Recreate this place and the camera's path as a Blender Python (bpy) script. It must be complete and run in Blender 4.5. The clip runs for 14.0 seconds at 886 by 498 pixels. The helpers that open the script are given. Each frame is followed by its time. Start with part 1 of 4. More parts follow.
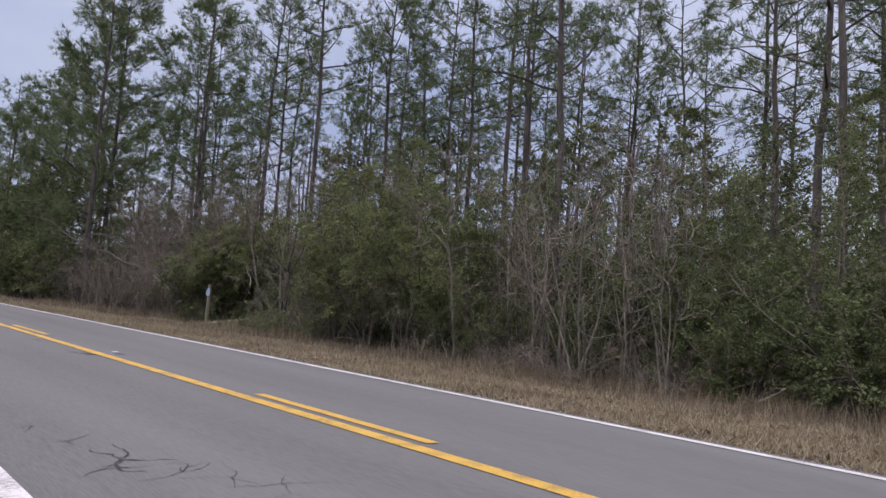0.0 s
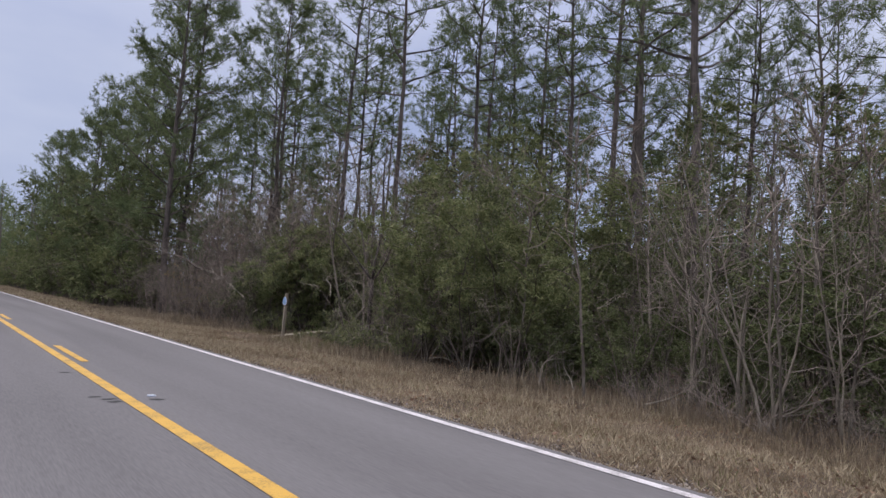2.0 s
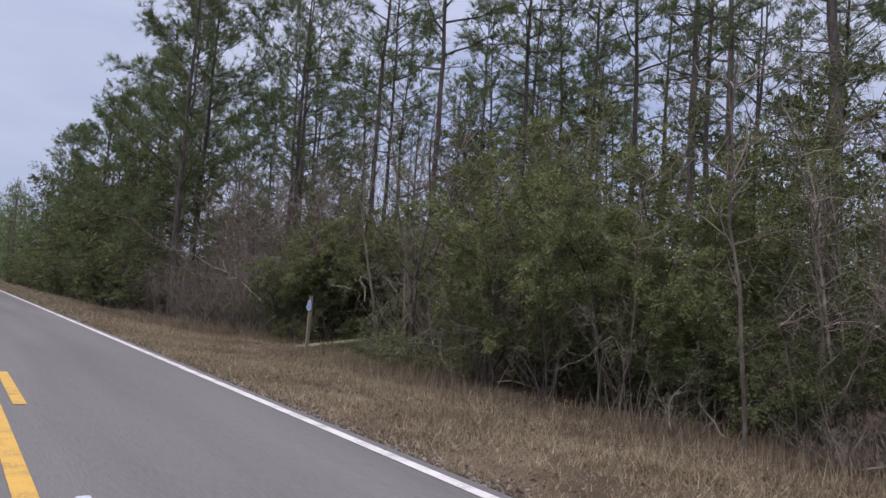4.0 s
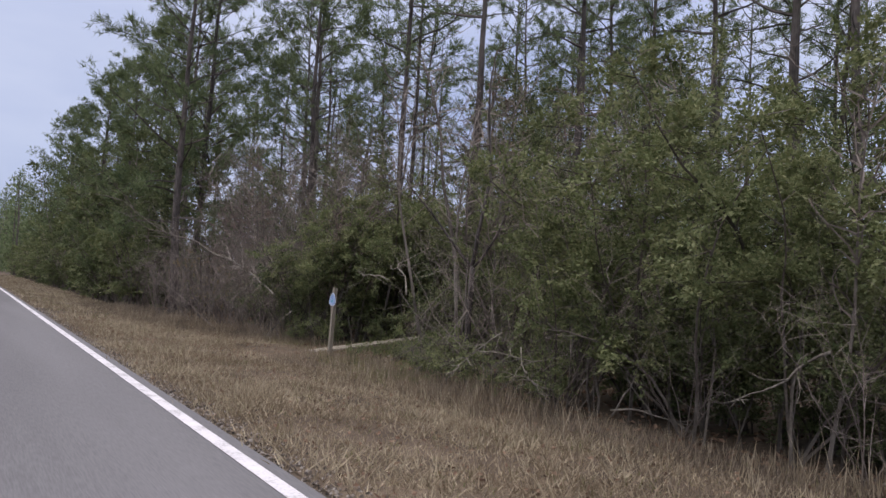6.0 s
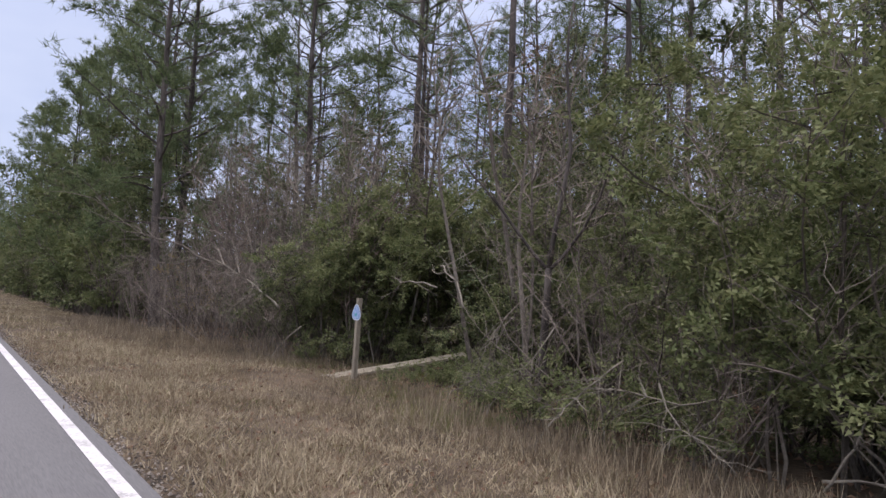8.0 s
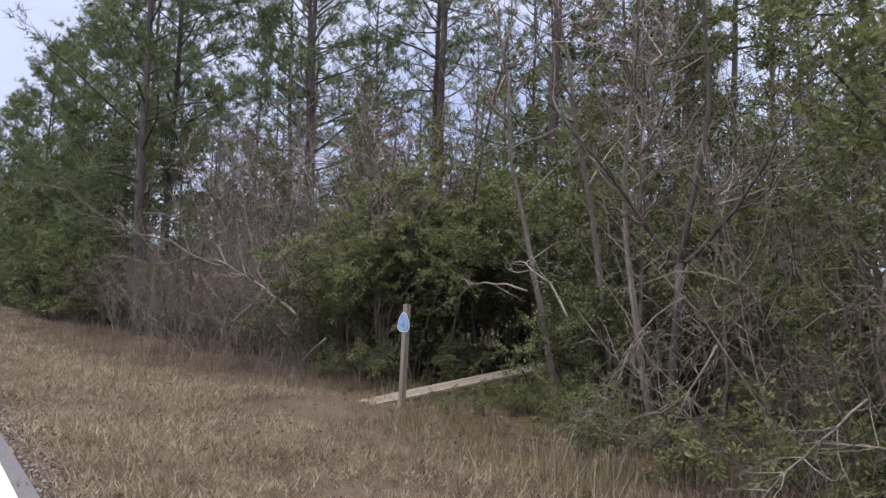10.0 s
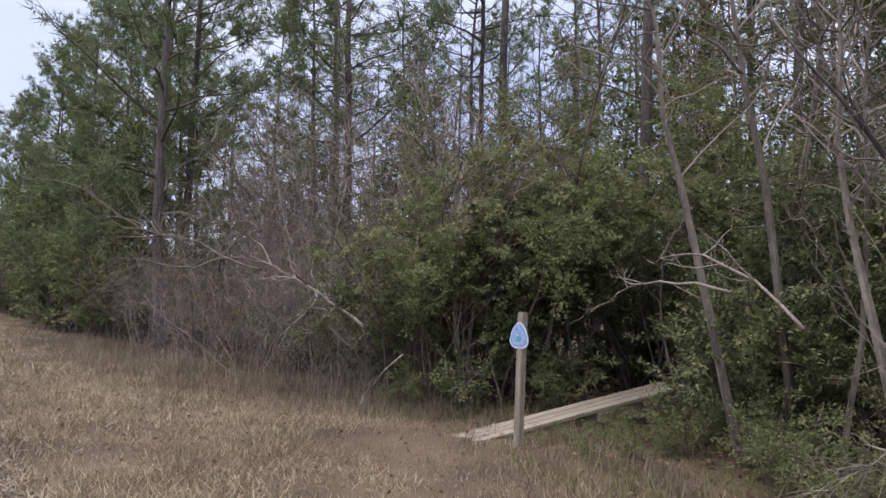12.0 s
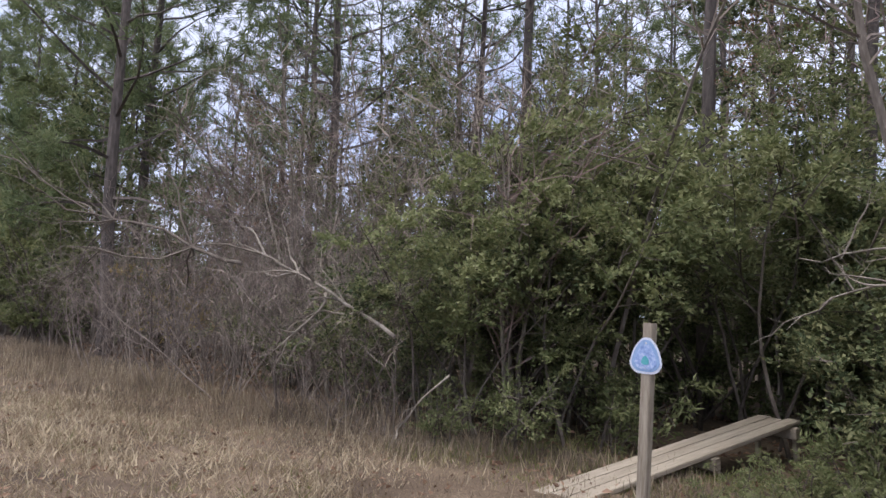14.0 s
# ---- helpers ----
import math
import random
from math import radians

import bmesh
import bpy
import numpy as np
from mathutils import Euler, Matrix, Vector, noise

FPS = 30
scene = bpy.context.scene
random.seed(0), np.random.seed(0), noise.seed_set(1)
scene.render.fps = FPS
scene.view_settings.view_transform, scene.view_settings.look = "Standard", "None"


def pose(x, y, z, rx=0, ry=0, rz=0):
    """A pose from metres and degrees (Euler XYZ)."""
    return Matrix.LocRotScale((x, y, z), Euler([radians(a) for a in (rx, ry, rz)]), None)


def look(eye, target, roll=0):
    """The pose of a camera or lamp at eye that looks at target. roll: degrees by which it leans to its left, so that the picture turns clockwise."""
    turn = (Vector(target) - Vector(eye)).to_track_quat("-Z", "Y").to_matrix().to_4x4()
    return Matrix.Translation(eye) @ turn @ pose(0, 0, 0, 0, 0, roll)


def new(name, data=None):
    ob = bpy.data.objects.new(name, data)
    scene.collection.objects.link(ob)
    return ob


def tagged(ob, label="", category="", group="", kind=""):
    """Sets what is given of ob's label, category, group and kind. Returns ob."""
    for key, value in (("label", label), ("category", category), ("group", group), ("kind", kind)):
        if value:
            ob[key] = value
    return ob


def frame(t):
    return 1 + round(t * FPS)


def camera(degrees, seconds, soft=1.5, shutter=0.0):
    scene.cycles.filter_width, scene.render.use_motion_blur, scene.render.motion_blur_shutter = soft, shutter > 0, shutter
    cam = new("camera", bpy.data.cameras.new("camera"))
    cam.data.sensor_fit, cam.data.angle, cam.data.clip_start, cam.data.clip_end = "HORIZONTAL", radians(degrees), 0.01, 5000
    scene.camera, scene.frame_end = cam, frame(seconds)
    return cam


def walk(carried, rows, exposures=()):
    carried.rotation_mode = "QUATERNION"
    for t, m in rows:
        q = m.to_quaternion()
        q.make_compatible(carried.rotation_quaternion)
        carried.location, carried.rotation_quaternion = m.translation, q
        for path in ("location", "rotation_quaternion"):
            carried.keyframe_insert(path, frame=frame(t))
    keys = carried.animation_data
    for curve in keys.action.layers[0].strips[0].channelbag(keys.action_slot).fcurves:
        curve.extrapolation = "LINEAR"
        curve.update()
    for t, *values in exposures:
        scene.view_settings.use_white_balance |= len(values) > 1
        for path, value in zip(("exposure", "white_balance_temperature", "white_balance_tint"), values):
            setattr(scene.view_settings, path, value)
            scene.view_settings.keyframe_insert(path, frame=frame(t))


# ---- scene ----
cam = camera(64.1, 14.0, 1.5)
PATH = [
    (0, (-0.525, -2.468, 1.258), (0.826, -1.002, 1.414), 3.8),
    (0.5, (-0.11, -1.764, 1.353), (1.161, -0.228, 1.508), 3.6),
    (1, (0.359, -1.011, 1.404), (1.566, 0.576, 1.553), 3.6),
    (1.5, (0.799, -0.118, 1.439), (1.994, 1.479, 1.585), 3.8),
    (2, (1.203, 0.844, 1.491), (2.388, 2.448, 1.64), 3.8),
    (2.5, (1.587, 1.767, 1.479), (2.753, 3.385, 1.634), 3.5),
    (3, (1.98, 2.831, 1.523), (3.138, 4.455, 1.679), 3.8),
    (3.2, (2.143, 3.266, 1.533), (3.303, 4.888, 1.69), 4.0),
    (5.3, (3.864, 7.592, 1.609), (4.984, 9.245, 1.727), 3.6),
    (5.5, (4.031, 8.064, 1.599), (5.152, 9.716, 1.714), 3.6),
    (6, (4.445, 9.175, 1.571), (5.568, 10.826, 1.684), 3.5),
    (6.5, (4.736, 10.217, 1.56), (5.858, 11.869, 1.673), 3.3),
    (7, (4.941, 11.135, 1.593), (6.074, 12.78, 1.707), 3.3),
    (7.2, (5.004, 11.463, 1.609), (6.138, 13.106, 1.725), 2.9),
    (9.3, (5.711, 15.035, 1.686), (6.919, 16.624, 1.802), 2.4),
    (9.5, (5.772, 15.328, 1.676), (6.981, 16.916, 1.792), 2.2),
    (10, (5.871, 16.069, 1.688), (7.078, 17.659, 1.802), 1.8),
    (10.5, (6.005, 16.785, 1.668), (7.203, 18.383, 1.782), 1.4),
    (11, (6.154, 17.544, 1.673), (7.347, 19.145, 1.786), 1.2),
    (11.5, (6.203, 18.284, 1.63), (7.394, 19.886, 1.752), 1.3),
    (12, (6.26, 19.015, 1.615), (7.451, 20.616, 1.746), 1.3),
    (12.5, (6.379, 19.742, 1.55), (7.572, 21.341, 1.69), 1.5),
    (13, (6.493, 20.516, 1.577), (7.695, 22.107, 1.723), 2.1),
    (13.5, (6.591, 21.26, 1.509), (7.823, 22.828, 1.665), 3.0),
    (14, (6.778, 21.91, 1.479), (8.078, 23.421, 1.644), 2.8),
]
walk(cam, [(t, look(eye, target, roll)) for t, eye, target, roll in PATH], [(0, -0.05), (3, -0.05), (6.5, 0.15), (9.5, 0.44), (12, 0.56), (14, 0.7)])

# ---- world, sun, exposure ----
world = bpy.data.worlds.new("overcast_sky")
scene.world = world
world.use_nodes = True
wn, wl = world.node_tree.nodes, world.node_tree.links
wn.clear()
w_out = wn.new("ShaderNodeOutputWorld")
w_bg = wn.new("ShaderNodeBackground")
w_sky = wn.new("ShaderNodeTexSky")
w_sky.sky_type = "NISHITA"
w_sky.sun_disc = False
w_sky.sun_elevation = radians(60)
w_sky.sun_rotation = radians(281)
w_sky.air_density, w_sky.dust_density = 1.0, 2.0
w_dim = wn.new("ShaderNodeVectorMath")
w_dim.operation = "SCALE"
w_dim.inputs["Scale"].default_value = 0.10
w_tc = wn.new("ShaderNodeTexCoord")
w_map = wn.new("ShaderNodeMapping")
w_map.inputs["Scale"].default_value = (1.0, 1.0, 3.0)
w_noise = wn.new("ShaderNodeTexNoise")
w_noise.inputs["Scale"].default_value = 2.2
w_noise.inputs["Detail"].default_value = 5
w_ramp = wn.new("ShaderNodeValToRGB")
w_ramp.color_ramp.elements[0].position, w_ramp.color_ramp.elements[0].color = 0.3, (0.46, 0.52, 0.74, 1)
w_ramp.color_ramp.elements[1].position, w_ramp.color_ramp.elements[1].color = 0.7, (0.72, 0.75, 0.90, 1)
w_mix = wn.new("ShaderNodeMix")
w_mix.data_type = "RGBA"
w_mix.inputs["Factor"].default_value = 0.82
wl.new(w_sky.outputs[0], w_dim.inputs[0])
wl.new(w_tc.outputs["Generated"], w_map.inputs["Vector"])
wl.new(w_map.outputs[0], w_noise.inputs["Vector"])
wl.new(w_noise.outputs["Fac"], w_ramp.inputs["Fac"])
wl.new(w_dim.outputs[0], w_mix.inputs["A"])
wl.new(w_ramp.outputs["Color"], w_mix.inputs["B"])
w_sep = wn.new("ShaderNodeSeparateXYZ")
w_up = wn.new("ShaderNodeMath")
w_up.operation = "MAXIMUM"
w_up.inputs[1].default_value = 0.0
w_gain = wn.new("ShaderNodeMapRange")
w_gain.interpolation_type = "SMOOTHSTEP"
w_gain.inputs["From Min"].default_value, w_gain.inputs["From Max"].default_value = 0.25, 1.0
w_tint = wn.new("ShaderNodeMix")
w_tint.data_type = "RGBA"
w_tint.inputs["A"].default_value = (0.92, 0.94, 1.0, 1)
w_tint.inputs["B"].default_value = (4.05, 3.55, 2.95, 1)
w_mul = wn.new("ShaderNodeVectorMath")
w_mul.operation = "MULTIPLY"
wl.new(w_tc.outputs["Generated"], w_sep.inputs[0])
wl.new(w_sep.outputs["Z"], w_up.inputs[0])
wl.new(w_up.outputs[0], w_gain.inputs["Value"])
wl.new(w_gain.outputs[0], w_tint.inputs["Factor"])
wl.new(w_mix.outputs["Result"], w_mul.inputs[0])
wl.new(w_tint.outputs["Result"], w_mul.inputs[1])
wl.new(w_mul.outputs[0], w_bg.inputs["Color"])
w_bg.inputs["Strength"].default_value = 1.0
wl.new(w_bg.outputs[0], w_out.inputs["Surface"])

sun_data = bpy.data.lights.new("sun", "SUN")
sun_data.energy, sun_data.angle, sun_data.color = 0.55, radians(25), (1.0, 0.96, 0.9)
sun = new("sun", sun_data)
sun.matrix_world = look((-25, 5, 44), (0, 0, 0))


# ---- materials ----
def material(name, ramp, scale, rough=0.8, bump=0.3, stretch=(1, 1, 1), fine=6.0, spread=0.0, spec=0.3, dist=0.01, island=True, thin=0.0):
    """Two scales of noise pick a colour out of the ramp; spread varies it from piece to piece."""
    m = bpy.data.materials.new(name)
    m.use_nodes = True
    n, l = m.node_tree.nodes, m.node_tree.links
    n.clear()
    out = n.new("ShaderNodeOutputMaterial")
    p = n.new("ShaderNodeBsdfPrincipled")
    tc = n.new("ShaderNodeTexCoord")
    mp = n.new("ShaderNodeMapping")
    mp.inputs["Scale"].default_value = stretch
    a = n.new("ShaderNodeTexNoise")
    a.inputs["Scale"].default_value = scale
    a.inputs["Detail"].default_value = 4
    b = n.new("ShaderNodeTexNoise")
    b.inputs["Scale"].default_value = scale * fine
    b.inputs["Detail"].default_value = 3
    mix = n.new("ShaderNodeMath")
    mix.operation = "MULTIPLY_ADD"
    mix.inputs[1].default_value = 0.45
    half = n.new("ShaderNodeMath")
    half.operation = "MULTIPLY"
    half.inputs[1].default_value = 0.55
    cr = n.new("ShaderNodeValToRGB")
    e = cr.color_ramp.elements
    e[0].position, e[0].color = 0.32, (*ramp[0], 1)
    e[1].position, e[1].color = 0.68, (*ramp[-1], 1)
    for i, c in enumerate(ramp[1:-1]):
        k = e.new(0.32 + 0.36 * (i + 1) / (len(ramp) - 1))
        k.color = (*c, 1)
    l.new(tc.outputs["Object"], mp.inputs["Vector"])
    l.new(mp.outputs[0], a.inputs["Vector"])
    l.new(mp.outputs[0], b.inputs["Vector"])
    l.new(a.outputs["Fac"], half.inputs[0])
    l.new(b.outputs["Fac"], mix.inputs[0])
    l.new(half.outputs[0], mix.inputs[2])
    fac = mix.outputs[0]
    if spread:
        if island:
            rnd = n.new("ShaderNodeNewGeometry").outputs["Random Per Island"]
        else:
            rnd = n.new("ShaderNodeObjectInfo").outputs["Random"]
        s = n.new("ShaderNodeMath")
        s.operation = "MULTIPLY_ADD"
        s.inputs[1].default_value = spread
        off = n.new("ShaderNodeMath")
        off.operation = "SUBTRACT"
        off.inputs[1].default_value = spread / 2
        l.new(fac, off.inputs[0])
        l.new(rnd, s.inputs[0])
        l.new(off.outputs[0], s.inputs[2])
        fac = s.outputs[0]
    l.new(fac, cr.inputs["Fac"])
    l.new(cr.outputs["Color"], p.inputs["Base Color"])
    p.inputs["Roughness"].default_value = rough
    p.inputs["Specular IOR Level"].default_value = spec
    if bump:
        bp = n.new("ShaderNodeBump")
        bp.inputs["Strength"].default_value = bump
        bp.inputs["Distance"].default_value = dist
        l.new(mix.outputs[0], bp.inputs["Height"])
        l.new(bp.outputs[0], p.inputs["Normal"])
    if thin:
        tr = n.new("ShaderNodeBsdfTranslucent")
        l.new(cr.outputs["Color"], tr.inputs["Color"])
        ms = n.new("ShaderNodeMixShader")
        ms.inputs["Fac"].default_value = thin
        l.new(p.outputs[0], ms.inputs[1])
        l.new(tr.outputs[0], ms.inputs[2])
        l.new(ms.outputs[0], out.inputs["Surface"])
    else:
        l.new(p.outputs[0], out.inputs["Surface"])
    return m


M_ASPHALT = material("asphalt", [(0.10, 0.098, 0.102), (0.139, 0.136, 0.141), (0.174, 0.171, 0.177)], 0.9, 0.85, 0.25, (1, 0.07, 1), 90, dist=0.004)
M_WHITE = material("white_road_paint", [(0.25, 0.24, 0.24), (0.62, 0.6, 0.62), (0.7, 0.68, 0.7)], 3, 0.6, 0.4, fine=14, dist=0.003)
M_YELLOW = material("yellow_road_paint", [(0.19, 0.145, 0.07), (0.56, 0.34, 0.07), (0.62, 0.38, 0.08)], 4, 0.6, 0.4, fine=12, dist=0.003)
M_TAR_SHADOW = material("tar_and_shadow", [(0.02, 0.02, 0.02), (0.05, 0.05, 0.05)], 12, 0.6, 0.2)
M_SOIL = material("forest_floor", [(0.045, 0.034, 0.025), (0.10, 0.075, 0.052), (0.16, 0.12, 0.08)], 0.6, 0.95, 0.8, fine=22, dist=0.05)
M_GRASS = material("dry_grass", [(0.170, 0.128, 0.086), (0.312, 0.256, 0.175), (0.470, 0.405, 0.285)], 0.5, 0.85, 0, fine=9, spread=0.35, thin=0.25)
M_GREENGRASS = material("green_grass", [(0.10, 0.12, 0.04), (0.17, 0.17, 0.07), (0.25, 0.23, 0.11)], 0.5, 0.8, 0, spread=0.3, thin=0.25)
M_REDGRASS = material("broomsedge", [(0.100, 0.078, 0.057), (0.188, 0.150, 0.110), (0.292, 0.242, 0.178)], 0.6, 0.85, 0, spread=0.35, thin=0.2)
M_PINEBARK = material("pine_bark", [(0.038, 0.033, 0.031), (0.085, 0.074, 0.068), (0.145, 0.126, 0.115)], 3.0, 0.9, 0.9, (1, 1, 0.3), 5, spread=0.15, dist=0.03, island=False)
# shade of the thicket's hollows put into the stem colour; dark dead wood too
M_DARKSTEM = material("shaded_stems", [(0.05, 0.042, 0.035), (0.10, 0.085, 0.07), (0.16, 0.14, 0.118)], 4, 0.9, 0, spread=0.3)
M_PALEBARK = material("pale_bark", [(0.10, 0.086, 0.07), (0.19, 0.168, 0.135), (0.33, 0.30, 0.25)], 4, 0.85, 0.5, (1, 1, 0.35), 5, spread=0.3)
M_GREYBARK = material("grey_bark", [(0.062, 0.052, 0.044), (0.130, 0.113, 0.096), (0.235, 0.210, 0.180)], 4, 0.9, 0.5, (1, 1, 0.35), 5, spread=0.3)
M_TWIG = material("grey_twigs", [(0.107, 0.089, 0.076), (0.194, 0.162, 0.140), (0.291, 0.252, 0.220)], 2, 0.9, 0, spread=0.4)
M_REDTWIG = material("reddish_twigs", [(0.122, 0.087, 0.076), (0.204, 0.153, 0.138), (0.275, 0.214, 0.194)], 2, 0.9, 0, spread=0.4)
M_DEADWOOD = material("dead_wood", [(0.085, 0.073, 0.060), (0.175, 0.155, 0.128), (0.29, 0.262, 0.222)], 6, 0.85, 0.4, spread=0.2)
M_NEEDLE = material("pine_needles", [(0.061, 0.090, 0.040), (0.116, 0.154, 0.068), (0.187, 0.220, 0.108)], 0.35, 0.6, 0, spread=0.4, thin=0.35)
M_LEAFDARK = material("dark_evergreen_leaves", [(0.056, 0.075, 0.033), (0.108, 0.132, 0.057), (0.176, 0.196, 0.094)], 0.8, 0.65, 0, spread=0.28, thin=0.35, spec=0.2)
M_LEAFOLIVE = material("olive_leaves", [(0.082, 0.104, 0.042), (0.160, 0.184, 0.080), (0.240, 0.254, 0.126)], 0.8, 0.65, 0, spread=0.28, thin=0.35, spec=0.2)
M_LEAFFRESH = material("green_leaves", [(0.100, 0.124, 0.052), (0.182, 0.208, 0.094), (0.275, 0.290, 0.150)], 0.8, 0.65, 0, spread=0.28, thin=0.42, spec=0.25)
M_LEAFMIX = material("mixed_green_leaves", [(0.052, 0.072, 0.034), (0.118, 0.142, 0.066), (0.205, 0.212, 0.105)], 0.5, 0.65, 0, spread=0.5, thin=0.3, spec=0.2)
M_LEAFYELLOW = material("yellowed_leaves", [(0.13, 0.11, 0.03), (0.24, 0.19, 0.06), (0.33, 0.26, 0.1)], 0.8, 0.6, 0, spread=0.4, thin=0.3)
M_LEAFBROWN = material("dead_leaves", [(0.10, 0.06, 0.04), (0.19, 0.12, 0.08), (0.3, 0.2, 0.14)], 0.8, 0.8, 0, spread=0.5, thin=0.2)
M_PLANK = material("weathered_planks", [(0.120, 0.102, 0.078), (0.235, 0.205, 0.160), (0.330, 0.295, 0.235)], 3, 0.85, 0.5, (0.25, 4, 4), 7, spread=0.25, island=False, dist=0.006)
M_POST = material("weathered_post", [(0.128, 0.109, 0.083), (0.240, 0.210, 0.165), (0.315, 0.285, 0.232)], 5, 0.85, 0.5, (4, 4, 0.3), 6, dist=0.006)
M_SIGNWHITE = material("sign_white", [(0.42, 0.46, 0.55), (0.60, 0.64, 0.72)], 8, 0.4, 0)
M_SIGNBLUE = material("sign_blue", [(0.16, 0.27, 0.46), (0.26, 0.38, 0.58)], 30, 0.4, 0)
M_SIGNTEAL = material("sign_teal", [(0.05, 0.25, 0.3), (0.1, 0.36, 0.4)], 8, 0.4, 0)
M_SIGNPALE = material("sign_pale_blue", [(0.13, 0.21, 0.43), (0.25, 0.35, 0.58), (0.48, 0.55, 0.68)], 14, 0.45, 0, fine=4)
M_GRAVEL = material("edge_gravel", [(0.05, 0.042, 0.036), (0.12, 0.10, 0.085), (0.30, 0.27, 0.24)], 3, 0.9, 0, spread=0.6)
M_STEEL = material("galvanised_steel", [(0.4, 0.4, 0.42), (0.55, 0.55, 0.57)], 20, 0.4, 0)


# ---- mesh helpers ----
class Geo:
    """Gathers tubes and leaves into one mesh."""

    def __init__(self):
        self.v, self.f, self.n = [], [], 0

    def add(self, v, f):
        self.v.append(np.asarray(v, float))
        self.f.extend([tuple(i + self.n for i in q) for q in f])
        self.n += len(v)

    def tube(self, path, radii, sides=5, cap=True):
        path = np.asarray(path, float)
        k = len(path)
        t = np.gradient(path, axis=0)
        t /= np.linalg.norm(t, axis=1)[:, None] + 1e-9
        ref = np.array([1.0, 0, 0]) if abs(t[0][0]) < 0.8 else np.array([0, 1.0, 0])
        u = np.cross(t, ref)
        u /= np.linalg.norm(u, axis=1)[:, None] + 1e-9
        w = np.cross(t, u)
        a = np.arange(sides) * 2 * math.pi / sides
        ring = np.cos(a)[None, :, None] * u[:, None, :] + np.sin(a)[None, :, None] * w[:, None, :]
        v = path[:, None, :] + ring * np.asarray(radii, float)[:, None, None]
        f = []
        for i in range(k - 1):
            for j in range(sides):
                f.append((i * sides + j, i * sides + (j + 1) % sides, (i + 1) * sides + (j + 1) % sides, (i + 1) * sides + j))
        if cap:
            f.append(tuple(range(sides))[::-1])
            f.append(tuple((k - 1) * sides + j for j in range(sides)))
        self.add(v.reshape(-1, 3), f)

    def leaves(self, c, d, length, width, rng, fold=0.15, face=None):
        """Pointed leaves at the places c along the directions d."""
        c, d = np.asarray(c, float), np.asarray(d, float)
        k = len(c)
        if not k:
            return
        d = d / (np.linalg.norm(d, axis=1)[:, None] + 1e-9)
        s = np.cross(d, rng.normal(size=(k, 3)) if face is None else face + rng.normal(size=(k, 3)) * 0.45)
        s /= np.linalg.norm(s, axis=1)[:, None] + 1e-9
        up = np.cross(s, d)
        ln = (length * rng.uniform(0.6, 1.25, k))[:, None]
        wd = (width * rng.uniform(0.7, 1.2, k))[:, None] / 2
        v = np.stack([c, c + d * ln * 0.45 + s * wd + up * ln * fold, c + d * ln, c + d * ln * 0.45 - s * wd + up * ln * fold], 1)
        base = self.n
        self.v.append(v.reshape(-1, 3))
        self.f.extend([(base + 4 * i, base + 4 * i + 1, base + 4 * i + 2, base + 4 * i + 3) for i in range(k)])
        self.n += 4 * k

    def blades(self, c, d, length, width, rng, face=None):
        """Single triangles: needles and blades of grass."""
        c, d = np.asarray(c, float), np.asarray(d, float)
        k = len(c)
        if not k:
            return
        d = d / (np.linalg.norm(d, axis=1)[:, None] + 1e-9)
        s = np.cross(d, rng.normal(size=(k, 3)) if face is None else face + rng.normal(size=(k, 3)) * 0.45)
        s /= np.linalg.norm(s, axis=1)[:, None] + 1e-9
        ln = (np.asarray(length) * rng.uniform(0.6, 1.2, k))[:, None]
        v = np.stack([c - s * width / 2, c + s * width / 2, c + d * ln], 1)
        base = self.n
        self.v.append(v.reshape(-1, 3))
        self.f.extend([(base + 3 * i, base + 3 * i + 1, base + 3 * i + 2) for i in range(k)])
        self.n += 3 * k

    def mesh(self, name, mat, smooth=False):
        me = bpy.data.meshes.new(name)
        me.from_pydata(np.concatenate(self.v).tolist() if self.v else [], [], self.f)
        if smooth:
            me.polygons.foreach_set("use_smooth", [True] * len(me.polygons))
        me.materials.append(mat)
        me.update()
        return me


def joined(name, pieces):
    """One mesh out of several Geo, each with its material."""
    me = bpy.data.meshes.new(name)
    v, f, idx, n = [], [], [], 0
    for k, (geo, mat) in enumerate(pieces):
        if not geo.v:
            continue
        v.append(np.concatenate(geo.v))
        f += [tuple(i + n for i in q) for q in geo.f]
        idx += [k] * len(geo.f)
        n += geo.n
    me.from_pydata(np.concatenate(v).tolist(), [], f)
    for _, mat in pieces:
        me.materials.append(mat)
    me.polygons.foreach_set("material_index", idx)
    me.update()
    return me


def part(name, data, parent=None, label=""):
    ob = new(name, data)
    ob.parent = parent
    return tagged(ob, label) if label else ob


def box_mesh(name, x0, y0, z0, x1, y1, z1, mat, bevel=0.0):
    bm = bmesh.new()
    bmesh.ops.create_cube(bm, size=1, matrix=Matrix.Translation(((x0 + x1) / 2, (y0 + y1) / 2, (z0 + z1) / 2)) @ Matrix.Diagonal((x1 - x0, y1 - y0, z1 - z0, 1)))
    if bevel:
        bmesh.ops.bevel(bm, geom=bm.edges[:], offset=bevel, segments=2, affect="EDGES")
    me = bpy.data.meshes.new(name)
    bm.to_mesh(me)
    bm.free()
    me.materials.append(mat)
    return me


def place(x, y, z, turn=0.0, size=1.0, tall=1.0, lean=(0, 0)):
    return pose(x, y, z, lean[0], lean[1], turn) @ Matrix.Diagonal((size, size, size * tall, 1))


def smooth_step(a, b, x):
    t = np.clip((np.asarray(x, float) - a) / (b - a), 0, 1)
    return t * t * (3 - 2 * t)


